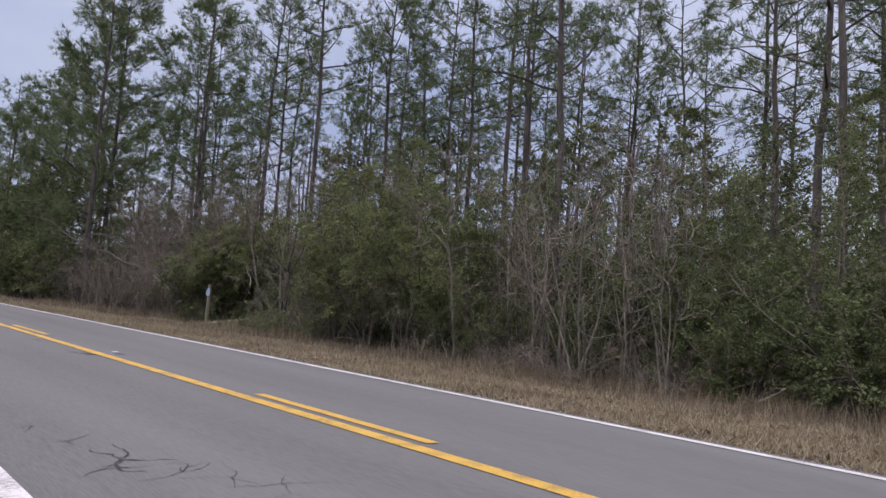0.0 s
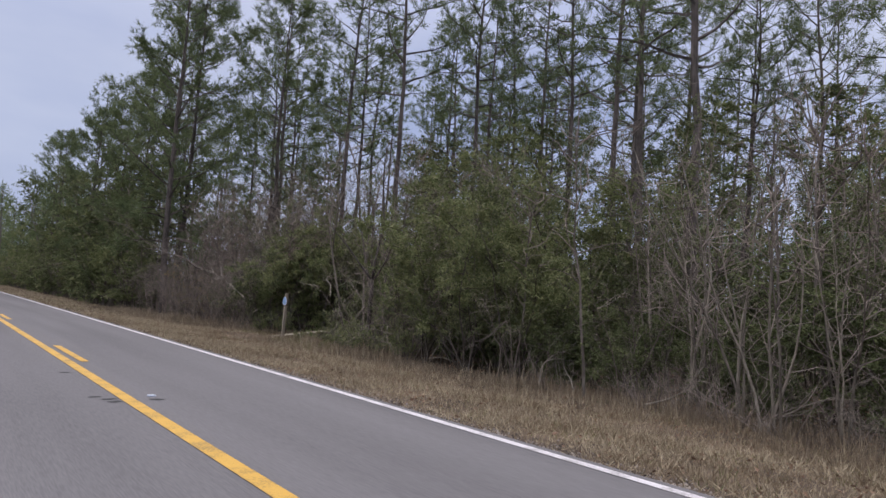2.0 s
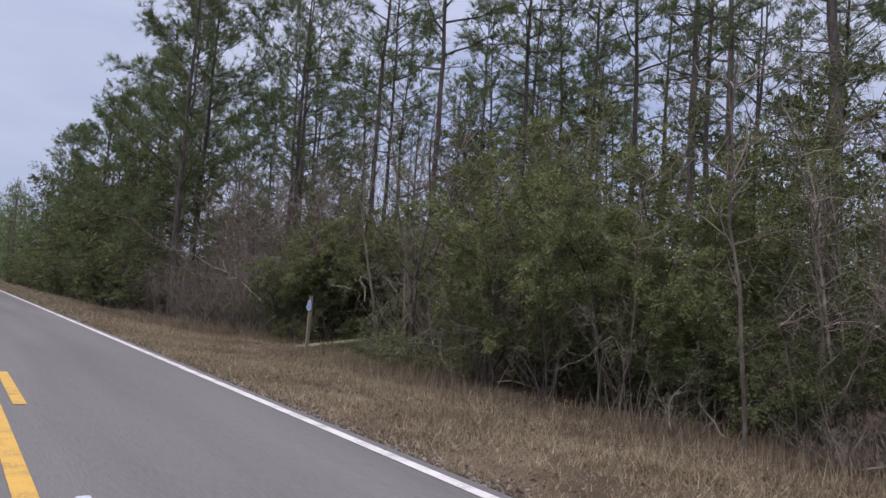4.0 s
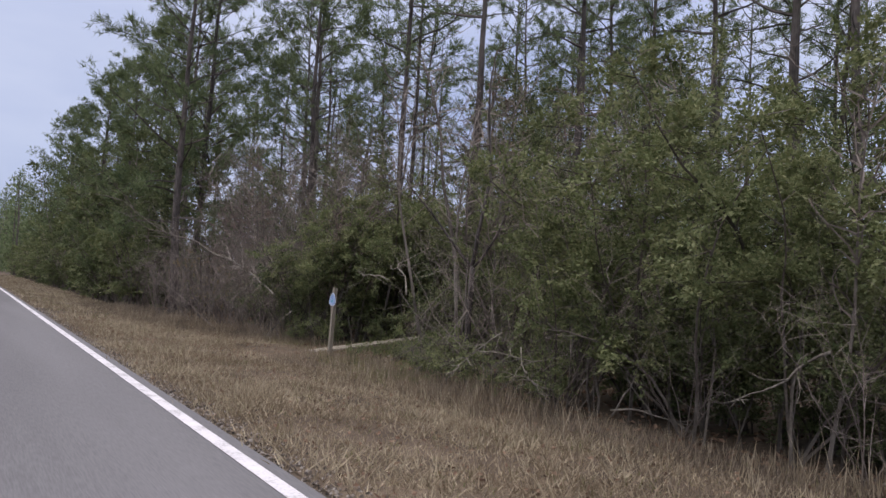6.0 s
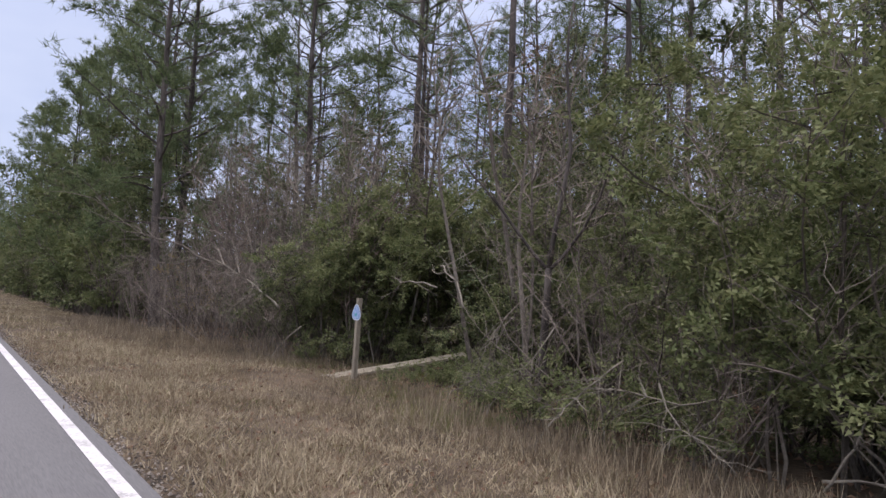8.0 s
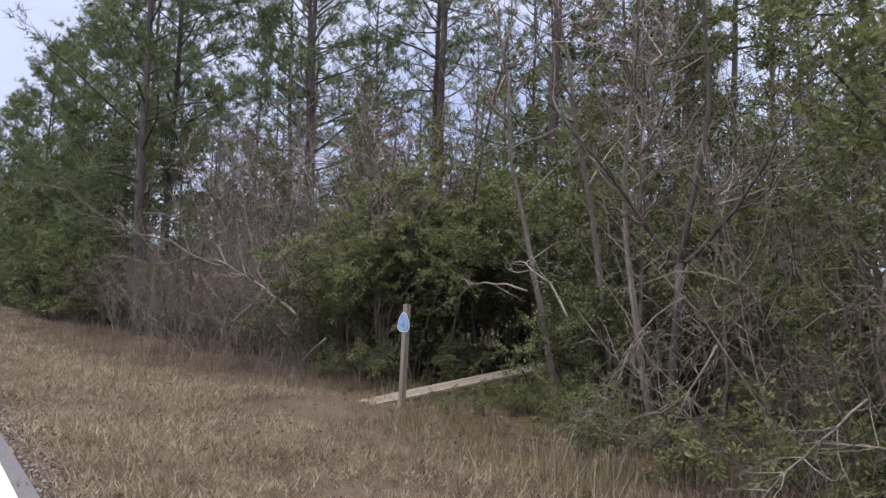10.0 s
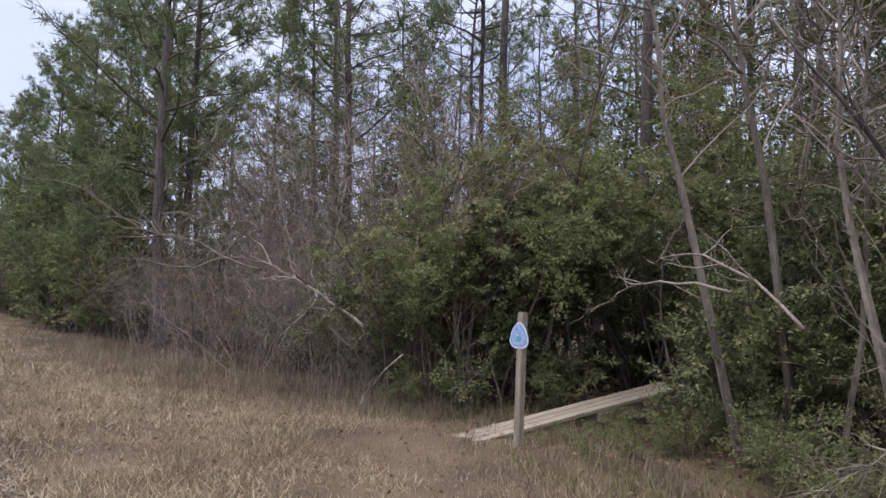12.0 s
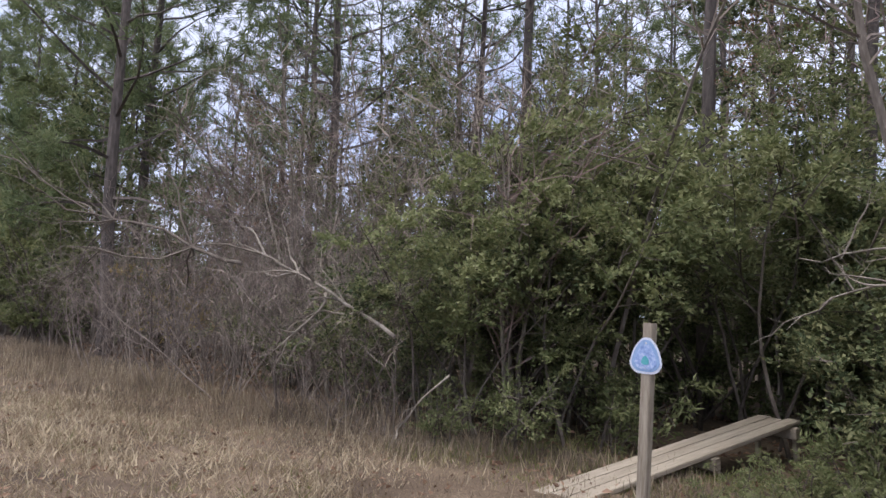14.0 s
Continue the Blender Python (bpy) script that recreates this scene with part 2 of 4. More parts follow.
# ---- the lie of the land ----
ROAD_MID, HALF, EDGE_LEFT, EDGE_RIGHT = 3.52, 3.28, 0.56, 6.59


def ground_z(x, y):
    x, y = np.asarray(x, float), np.asarray(y, float)
    off = np.abs(x - ROAD_MID) - HALF
    z = -0.05 - 0.20 * smooth_step(0.2, 4.5, off)
    z = z + 0.12 * smooth_step(9.5, 14, off)
    bumps = 0.05 * np.sin(x * 1.3 + 0.7 * np.sin(y * 0.6)) * np.sin(y * 0.9 + 1.1) * smooth_step(0.6, 3, off)
    return z + bumps


def gz(x, y):
    return float(ground_z(x, y))


def road_z(x):
    return 0.075 * (1 - abs(x - ROAD_MID) / HALF) + 0.002


def spaced(*stretches):
    out = []
    for a, b, step in stretches:
        out += list(np.arange(a, b, step))
    return np.array(out + [stretches[-1][1]])


gx = spaced((-2500, -300, 550), (-300, -20, 40), (-20, 0, 2), (0, 16, 0.4), (16, 60, 3), (60, 300, 40), (300, 2500, 550))
gy = spaced((-2500, -300, 550), (-300, -20, 40), (-20, 60, 0.8), (60, 300, 20), (300, 2500, 550))
XX, YY = np.meshgrid(gx, gy)
ZZ = ground_z(XX, YY)
gv = np.stack([XX, YY, ZZ], -1).reshape(-1, 3)
nx = len(gx)
gf = [(j * nx + i, j * nx + i + 1, (j + 1) * nx + i + 1, (j + 1) * nx + i) for j in range(len(gy) - 1) for i in range(nx - 1)]
g = Geo()
g.add(gv, gf)
tagged(new("ground", g.mesh("ground", M_SOIL, True)), "brown earth and leaf litter under dry grass and woods", "ground", kind="structure")


def front(y):
    """Where the thicket begins, across from the road."""
    return np.interp(y, [-20, 4, 11, 13, 17, 19, 22, 24, 26, 28, 31, 35, 46, 130], [12.4, 12.4, 12.5, 12.2, 12.2, 12.2, 12.0, 12.4, 13.4, 13.0, 12.4, 11.4, 10.9, 10.8])


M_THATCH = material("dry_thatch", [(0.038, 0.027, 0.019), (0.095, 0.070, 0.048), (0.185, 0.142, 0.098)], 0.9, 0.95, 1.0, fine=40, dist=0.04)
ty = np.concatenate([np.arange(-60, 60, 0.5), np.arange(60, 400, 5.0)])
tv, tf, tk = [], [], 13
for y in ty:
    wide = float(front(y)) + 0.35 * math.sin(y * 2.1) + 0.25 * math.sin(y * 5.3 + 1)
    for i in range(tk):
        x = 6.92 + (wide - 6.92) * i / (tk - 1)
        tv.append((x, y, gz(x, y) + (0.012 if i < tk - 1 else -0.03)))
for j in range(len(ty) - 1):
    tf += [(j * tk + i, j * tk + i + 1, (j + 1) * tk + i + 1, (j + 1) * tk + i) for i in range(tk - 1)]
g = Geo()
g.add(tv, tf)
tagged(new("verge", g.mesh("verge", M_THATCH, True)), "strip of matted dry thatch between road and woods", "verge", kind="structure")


def strip_mesh(name, xs, zs, y0, y1, mat, step=6.0):
    """A strip along the road with the given cross-section."""
    ys = np.linspace(y0, y1, max(2, int((y1 - y0) / step) + 1))
    v = [(x, y, z) for y in ys for x, z in zip(xs, zs)]
    k = len(xs)
    f = [(j * k + i, j * k + i + 1, (j + 1) * k + i + 1, (j + 1) * k + i) for j in range(len(ys) - 1) for i in range(k - 1)]
    geo = Geo()
    geo.add(v, f)
    return geo.mesh(name, mat)


rx = [ROAD_MID - HALF - 0.12, ROAD_MID - HALF, ROAD_MID - 1.6, ROAD_MID, ROAD_MID + 1.6, ROAD_MID + HALF, ROAD_MID + HALF + 0.12]
rz = [-0.2] + [road_z(x) - 0.002 for x in rx[1:-1]] + [-0.2]
road = tagged(new("road", strip_mesh("road", rx, rz, -900, 1500, M_ASPHALT, 30)), "worn grey two-lane asphalt road", "road", kind="structure")


def line(name, x, width, y0, y1, mat, label):
    xs = [x - width / 2, x + width / 2]
    ob = part(name, strip_mesh(name, xs, [road_z(v) + 0.005 for v in xs], y0, y1, mat, 40), road, label)
    return ob


line("edge_line", EDGE_LEFT, 0.14, -900, 1500, M_WHITE, "white painted edge line")
line("edge_line", EDGE_RIGHT, 0.14, -900, 1500, M_WHITE, "white painted edge line")
line("centre_line", 3.395, 0.155, -900, 1500, M_YELLOW, "solid yellow centre line")
for i in range(-3, 22):
    line("lane_dash", 3.66, 0.14, 2.03 + 12.19 * i, 5.08 + 12.19 * i, M_YELLOW, "yellow passing dash")


# ---- trees and shrubs ----
def bent(start, direction, length, n, rng, wobble=0.12, lift=0.0):
    """A wandering path of n steps."""
    p = np.array(start, float)
    d = np.array(direction, float)
    d /= np.linalg.norm(d)
    out = [p.copy()]
    for _ in range(n):
        d = d + rng.normal(size=3) * wobble + np.array([0, 0, lift])
        d /= np.linalg.norm(d)
        p = p + d * length / n
        out.append(p.copy())
    return np.array(out)


def tuft(geo, c, d, rng, size, count):
    dirs = rng.normal(size=(count, 3)) * 0.75 + np.asarray(d)[None, :] + np.array([0, 0, 0.25])
    geo.blades(np.repeat([c], count, 0) + rng.normal(size=(count, 3)) * 0.05, dirs, size, 0.034, rng)


def pine_meshes(seed, height, crown_from, reach, limbs, radius, tufts, bare):
    rng = np.random.default_rng(seed)
    trunk, wood, green = Geo(), Geo(), Geo()
    n = 16
    hs = np.linspace(-0.3, height, n)
    sway = np.cumsum(rng.normal(size=(n, 2)) * 0.05, 0)
    path = np.column_stack([sway - sway[0], hs])
    rad = radius * (1 - 0.86 * (hs / height).clip(0, 1)) * np.where(hs < 0.3, 1.25, 1)
    trunk.tube(path, rad, 9)

    def at(h):
        return np.array([np.interp(h, hs, path[:, 0]), np.interp(h, hs, path[:, 1]), h])

    for _ in range(bare):
        h = rng.uniform(crown_from * 0.45, crown_from * 1.1)
        a = rng.uniform(0, 2 * math.pi)
        p = bent(at(h), (math.cos(a), math.sin(a), rng.uniform(-0.1, 0.5)), rng.uniform(0.5, 2.0), 4, rng, 0.2)
        wood.tube(p, np.linspace(0.025, 0.006, 5), 3, False)
    for i in range(limbs):
        u = (i + rng.uniform(0, 1)) / limbs
        h = crown_from + (height - crown_from) * u ** 0.9
        a = i * 2.4 + rng.uniform(-0.5, 0.5)
        ln = reach * (0.45 + 0.75 * math.sin(math.pi * min(1, 0.25 + 0.7 * u))) * rng.uniform(0.6, 1.25) * (1 if u < 0.85 else 0.6)
        p = bent(at(h), (math.cos(a), math.sin(a), rng.uniform(0.0, 0.45) + 0.5 * u), ln, 5, rng, 0.16, 0.04)
        wood.tube(p, np.linspace(0.05 * (1.2 - u * 0.7), 0.008, 6), 3, False)
        for k in range(tufts):
            s = rng.uniform(0.35, 1.0) ** 0.8 * 5
            j = min(4, int(s))
            c0 = p[j] + (p[j + 1] - p[j]) * (s - j)
            dd = rng.normal(size=3) * 0.8 + (p[j + 1] - p[j]) / (np.linalg.norm(p[j + 1] - p[j]) + 1e-6)
            dd /= np.linalg.norm(dd)
            c1 = c0 + dd * rng.uniform(0.15, 0.75)
            if k % 4 == 1:
                wood.tube([c0, c1], [0.012, 0.005], 3, False)
            tuft(green, c1, dd, rng, 0.42, 13)
            if rng.random() < 0.6:
                tuft(green, c0 + (c1 - c0) * 0.5, dd, rng, 0.34, 8)
    return joined("trunk", [(trunk, M_PINEBARK), (wood, M_PINEBARK)]), green.mesh("crown", M_NEEDLE)


def pine(meshes, x, y, turn, size=1.0, tall=1.0, lean=(0, 0), label="tall slash pine with a thin grey-brown trunk", group="pines of the roadside woods"):
    ob = new("pine_tree")
    tagged(ob, label, "tree", group)
    for name, me in zip(("trunk", "crown"), meshes):
        part(name, me, ob)
    ob.matrix_basis = place(x, y, gz(x, y), turn, size, tall, lean)
    return ob


def sprays(geo, base, heading, length, per, leaf, width, rng, simple=True):
    """Leafy twigs: leaves set along both sides of each twig, faces turned up to the light."""
    base, heading, length = np.asarray(base, float), np.asarray(heading, float), np.asarray(length, float)
    m = len(base)
    heading = heading / (np.linalg.norm(heading, axis=1)[:, None] + 1e-9)
    across = np.cross(heading, rng.normal(size=(m, 3)) * 0.35 + np.array([0, 0, 1.0]))
    across /= np.linalg.norm(across, axis=1)[:, None] + 1e-9
    u = rng.uniform(0.05, 1.0, (m, per, 1))
    side = rng.choice((-1.0, 1.0), (m, per, 1)) * rng.uniform(0.2, 1.0, (m, per, 1))
    c = base[:, None] + heading[:, None] * length[:, None, None] * u + np.array([0, 0, -0.18]) * (u * length[:, None, None]) ** 2
    c = c + across[:, None] * side * 0.22 * length[:, None, None] * (1.1 - 0.6 * u) + rng.normal(size=(m, per, 3)) * 0.028
    d = heading[:, None] * 0.7 + across[:, None] * side + rng.normal(size=(m, per, 3)) * 0.4
    up = np.broadcast_to(np.array([0, 0, 1.0]) + heading[:, None] * 0.3, c.shape) + rng.normal(size=c.shape) * 0.35
    keep = rng.random(m * per) < np.repeat(rng.uniform(0.45, 1.0, m), per)
    c, d, up = c.reshape(-1, 3)[keep], d.reshape(-1, 3)[keep], up.reshape(-1, 3)[keep]
    c[:, 2] = np.maximum(c[:, 2], 0.03)
    if simple:
        geo.blades(c, d, leaf, width, rng, up)
    else:
        geo.leaves(c, d, leaf, width, rng, 0.1, up)


def shrub_meshes(seed, height, spread, leaf_mat, clusters, per, leaf, width, stem_mat=None, hollow=0.15, simple=False, stem_count=8, limbs=9):
    """Many-stemmed shrub: leaning stems, side limbs and leafy twigs, with gaps between the limbs."""
    rng = np.random.default_rng(seed)
    wood, green = Geo(), Geo()
    stem_count += 3
    each = max(2, round(clusters / (stem_count * limbs)))
    base, heading, length = [], [], []
    for i in range(stem_count):
        a = i * 2.4 + rng.uniform(-0.7, 0.7)
        t = rng.uniform(0.1, 0.75) * spread / height
        ln = height * rng.uniform(0.55, 1.08)
        p = bent((rng.normal() * 0.1 * spread, rng.normal() * 0.1 * spread, -0.15), (math.cos(a) * t, math.sin(a) * t, 1), ln, 8, rng, 0.12, -0.01)
        wood.tube(p, np.linspace(0.024, 0.006, 9) * rng.uniform(0.6, 1.4), 4, False)
        for _ in range(limbs):
            f = rng.uniform(max(hollow, 0.06), 1.0) ** 0.8 * 8
            j = min(7, int(f))
            c = p[j] + (p[j + 1] - p[j]) * (f - j)
            b = a + rng.normal() * 1.3
            l2 = spread * rng.uniform(0.12, 0.4) * (1.15 - 0.06 * f)
            q = bent(c, (math.cos(b), math.sin(b), rng.uniform(-0.15, 0.9)), l2, 3, rng, 0.25, -0.02)
            wood.tube(q[[0, 2, 3]], (0.011, 0.007, 0.004), 3, False)
            for _ in range(each):
                g2 = rng.uniform(0.2, 1.0) * 3
                k = min(2, int(g2))
                base.append(q[k] + (q[k + 1] - q[k]) * (g2 - k))
                heading.append((q[k + 1] - q[k]) / (np.linalg.norm(q[k + 1] - q[k]) + 1e-6) + rng.normal(size=3) * 0.65 + np.array([0, 0, 0.12]))
                length.append(rng.uniform(0.2, 0.62) * (0.55 + 0.15 * spread))
    sprays(green, base, heading, length, int(per * 1.3), leaf, width, rng, simple)
    return wood.mesh("branchwork", stem_mat or M_DARKSTEM), green.mesh("foliage", leaf_mat)


def slender_meshes(seed, height, reach, limbs, per, leaf, width, leaf_mat, low=0.22, radius=0.05, each=7):
    """Slender understorey tree: a crooked trunk, ascending limbs and loose leafy twigs."""
    rng = np.random.default_rng(seed)
    wood, green = Geo(), Geo()
    p = bent((0, 0, -0.2), (rng.normal() * 0.06, rng.normal() * 0.06, 1), height, 12, rng, 0.05, 0.02)
    wood.tube(p, radius * np.linspace(1.0, 0.15, 13), 6, False)
    base, heading, length = [], [], []
    for i in range(limbs):
        f = (low + (1 - low) * (i + rng.random()) / limbs) * 12
        j = min(11, int(f))
        c = p[j] + (p[j + 1] - p[j]) * (f - j)
        a = i * 2.4 + rng.normal() * 0.6
        l2 = reach * rng.uniform(0.35, 1.1) * (1.2 - f / 14)
        q = bent(c, (math.cos(a), math.sin(a), rng.uniform(0.15, 1.0)), l2, 4, rng, 0.2, -0.01)
        wood.tube(q, radius * np.linspace(0.32, 0.08, 5), 3, False)
        for _ in range(each):
            g2 = rng.uniform(0.3, 1.0) * 4
            k = min(3, int(g2))
            base.append(q[k] + (q[k + 1] - q[k]) * (g2 - k))
            heading.append((q[k + 1] - q[k]) / (np.linalg.norm(q[k + 1] - q[k]) + 1e-6) + rng.normal(size=3) * 0.7)
            length.append(rng.uniform(0.3, 0.85))
    sprays(green, base, heading, length, per, leaf, width, rng)
    return wood.mesh("branchwork", M_PALEBARK), green.mesh("foliage", leaf_mat)


def shrub(meshes, x, y, turn, size=1.0, tall=1.0, label="", group="", name="evergreen_shrub"):
    ob = new(name)
    tagged(ob, label or "dense dark green evergreen shrub beside the grass verge", "shrub", group or "evergreen shrubs along the verge")
    for n, me in zip(("branchwork", "foliage"), meshes):
        part(n, me, ob)
    ob.matrix_basis = place(x, y, gz(x, y), turn, size, tall)
    return ob


def bare_meshes(seed, height, stems, open_angle, side, twigs, radius, low=0.25, spread=0.21):
    """Leafless shrub: stems, side branches and fine twigs."""
    rng = np.random.default_rng(seed)
    wood, fine = Geo(), Geo()
    at, to, reach = [], [], []
    for _ in range(stems):
        a = rng.uniform(0, 2 * math.pi)
        t = open_angle * rng.uniform(0.2, 1.0)
        ln = height * rng.uniform(0.6, 1.05)
        p = bent((rng.normal() * 0.12, rng.normal() * 0.12, -0.15), (math.cos(a) * t, math.sin(a) * t, 1), ln, 7, rng, 0.1, 0.02)
        r = radius * rng.uniform(0.6, 1.3)
        wood.tube(p, np.linspace(r, r * 0.2, 8), 4, False)
        for _ in range(side):
            s = rng.uniform(low, 0.98) * 7
            j = min(6, int(s))
            c = p[j] + (p[j + 1] - p[j]) * (s - j)
            b = rng.uniform(0, 2 * math.pi)
            l2 = height * spread * rng.uniform(0.55, 1.4)
            q = bent(c, (math.cos(b), math.sin(b), rng.uniform(0.2, 1.2)), l2, 4, rng, 0.26, 0.05)
            fine.tube(q, np.linspace(min(r * 0.38, 0.016), min(r * 0.12, 0.005), 5), 3, False)
            for _ in range(twigs):
                i = rng.integers(1, 5)
                e = rng.normal(size=3) + np.array([0, 0, 0.7])
                e /= np.linalg.norm(e)
                at.append(q[i])
                to.append(e)
                reach.append(l2 * rng.uniform(0.3, 0.7))
    fine.blades(at, to, np.array(reach), min(radius * 0.36, 0.013), rng)
    return wood, fine


def bare(me, x, y, turn, size=1.0, tall=1.0, label="", group="", name="bare_shrub", lean=(0, 0), category="shrub"):
    if isinstance(me, tuple):
        ob = new(name)
        part("trunk" if category == "tree" else "branchwork", me[0], ob)
        tagged(part("crown" if category == "tree" else "twig_spray", me[1], ob), kind="stuff")
    else:
        ob = new(name, me)
    tagged(ob, label or "leafless grey-brown shrub tangled with fine twigs", category, group or "bare shrubs of the thicket")
    ob.matrix_basis = place(x, y, gz(x, y), turn, size, tall, lean)
    return ob


PINES = [pine_meshes(10 + i, 21 + 1.3 * (i % 3), (7.5, 9.5, 6.5, 10.5, 8.5, 6.0)[i], (3.0, 2.8, 3.3, 2.6, 3.0, 2.9)[i], 30, (0.18, 0.16, 0.2, 0.15, 0.17, 0.16)[i], 11, 10) for i in range(6)]
EDGE_PINES = [pine_meshes(30 + i, 21 + i, 3.4 + 0.8 * i, 3.9, 50, 0.2, 24, 3) for i in range(3)]
DARK = [shrub_meshes(50 + i, (3.4, 2.9, 3.9)[i], 2.6, M_LEAFDARK, 330, 36, 0.075, 0.046, hollow=0.06, simple=True, stem_count=6) for i in range(3)]
OLIVE = [shrub_meshes(60 + i, (4.6, 3.8, 4.2)[i], 2.9, (M_LEAFOLIVE, M_LEAFMIX, M_LEAFOLIVE)[i], 340, 36, 0.078, 0.046, hollow=0.1, simple=True, stem_count=6) for i in range(3)]
OPEN = [shrub_meshes(55 + i, (4.4, 4.9)[i], 3.0, (M_LEAFFRESH, M_LEAFOLIVE)[i], 340, 36, 0.078, 0.046, M_DARKSTEM, 0.36, True, 4) for i in range(2)]
ARCH = [shrub_meshes(65 + i, (4.8, 4.2)[i], 3.2, (M_LEAFFRESH, M_LEAFMIX)[i], 340, 36, 0.085, 0.048, M_DARKSTEM, 0.38, True, 4) for i in range(2)]
FRESH = [shrub_meshes(70 + i, 1.4, 1.7, M_LEAFFRESH, 110, 20, 0.085, 0.036, hollow=0.08, stem_count=5, limbs=6) for i in range(2)]
SPROUT = [shrub_meshes(75 + i, 1.4, 1.0, M_LEAFFRESH, 46, 13, 0.14, 0.042, hollow=0.12, stem_count=1, limbs=5) for i in range(2)]
COARSE = [shrub_meshes(90 + i, 4.2, 2.8, (M_LEAFDARK, M_LEAFOLIVE, M_LEAFDARK, M_LEAFFRESH)[i], 110, 27, 0.13, 0.085, hollow=0.06, simple=True, stem_count=4, limbs=6) for i in range(4)]
YELLOWED = [shrub_meshes(80, 3.0, 1.8, M_LEAFYELLOW, 60, 26, 0.09, 0.04, limbs=5)]
TALL_GREEN = [slender_meshes(85 + i, 9.0, 2.9, 26, 24, 0.16, 0.10, (M_LEAFDARK, M_LEAFOLIVE, M_LEAFMIX)[i], 0.16, 0.07) for i in range(3)]
SLENDER = [slender_meshes(185 + i, (7.5, 9.0, 6.2, 8.2, 7.0, 9.6)[i], (1.7, 1.9, 1.9, 1.5, 1.8, 1.8)[i], (26, 30, 24, 24, 26, 30)[i], (34, 34, 38, 30, 36, 14)[i], 0.085, 0.052,
                          (M_LEAFOLIVE, M_LEAFMIX, M_LEAFDARK, M_LEAFFRESH, M_LEAFMIX, M_LEAFBROWN)[i], (0.2, 0.25, 0.12, 0.3, 0.15, 0.35)[i]) for i in range(6)]


def made_bare(seed, mat, twig_mat, *args):
    a, b = bare_meshes(seed, *args)
    return joined("bare_wood", [(a, mat), (b, twig_mat)])


def made_tree(seed, mat, twig_mat, *args):
    a, b = bare_meshes(seed, *args)
    return a.mesh("trunk", mat), b.mesh("crown", twig_mat)


GREY = [made_tree(100 + i, M_TWIG, M_TWIG, 3.4, 7, 0.95, 12, 5, 0.011) for i in range(4)]
REDDISH = [made_tree(110 + i, M_PALEBARK, M_REDTWIG, 6.5, 4, 0.3, 14, 4, 0.035) for i in range(2)]
SAPLING = [made_tree(120 + i, M_GREYBARK, M_TWIG, 7.0, 1, 0.12, 20, 4, 0.042, 0.35, 0.15) for i in range(4)]
HAZE = [made_tree(150 + i, M_PALEBARK, (M_TWIG, M_REDTWIG)[i % 2], 8.0, 5, 0.22, 18, 6, 0.03, 0.3, 0.16) for i in range(3)]
HARDWOOD = [made_tree(160 + i, M_GREYBARK, M_TWIG, 11.0, 1, 0.05, 24, 5, 0.085, 0.45, 0.13) for i in range(2)]
CLUMP = [made_tree(130 + i, M_PALEBARK, M_TWIG, 5.5, 4, 0.16, 9, 4, 0.028) for i in range(3)]
BRUSH = [made_bare(140 + i, M_TWIG, M_TWIG, 1.6, 10, 1.6, 6, 3, 0.009) for i in range(3)]

rnd = random.Random(7)


def spin():
    return rnd.uniform(0, 360)


# pines that stand at known places
KNOWN = [(17.9, 32.3), (22.0, 27.0), (18.6, 12.6), (18.8, 28.5), (20.5, 46.0), (22.1, 38.6), (27.6, 32.8), (30.4, 40.0), (27.5, 60.0), (26.5, 44.5),
         (42.0, 19.2), (23.0, 17.9), (29.3, 32.0), (25.6, 24.0), (28.8, 23.2), (34.9, 20.7), (22.6, 52.0), (29.2, 29.6), (26.5, 57.0), (28.5, 52.4), (19.0, 63.0),
         (26.0, 3.0), (30.0, 5.0), (33.0, 12.0), (24.5, 20.5), (33.5, 16.0),
         (22.0, 5.5), (20.0, 3.9), (28.0, 9.2), (40.0, 24.0), (38.0, 26.0)]
taken = []
for i, (x, y) in enumerate(KNOWN):
    pine(PINES[(1, 3, 4, 3, 0, 1)[i % 6]], x, y, spin(), rnd.uniform(0.92, 1.08), 1.0, (rnd.uniform(-1.2, 1.2), rnd.uniform(-1.2, 1.2)))
    taken.append((x, y))
for i, (x, y, s) in enumerate([(12.7, 43.0, 1.0), (14.6, 47.5, 1.0), (15.5, 54.0, 0.95), (13.0, 57.0, 0.7), (12.6, 66.0, 0.72), (15.5, 62.0, 0.85), (14.0, 75.0, 0.78), (12.4, 84.0, 0.75), (13.5, 95.0, 0.8), (17.5, 39.5, 0.9)]):
    pine(EDGE_PINES[i % 3], x, y, spin(), s, label="broad green pine at the edge of the woods", group="pines at the edge of the woods")
    taken.append((x, y))
for i in range(900):
    if len(taken) > 86:
        break
    x, y = rnd.uniform(16, 52), rnd.uniform(-14, 100)
    if x < 31 and y < 47 or min((x - a) ** 2 + (y - b) ** 2 for a, b in taken) < 9 or y > 70 and x > 40:
        continue
    pine(PINES[i % 6], x, y, spin(), rnd.uniform(0.85, 1.1), 1.0, (rnd.uniform(-1.5, 1.5), rnd.uniform(-1.5, 1.5)))
    taken.append((x, y))

OLIVE_L = "olive-green evergreen shrub with small leathery leaves"
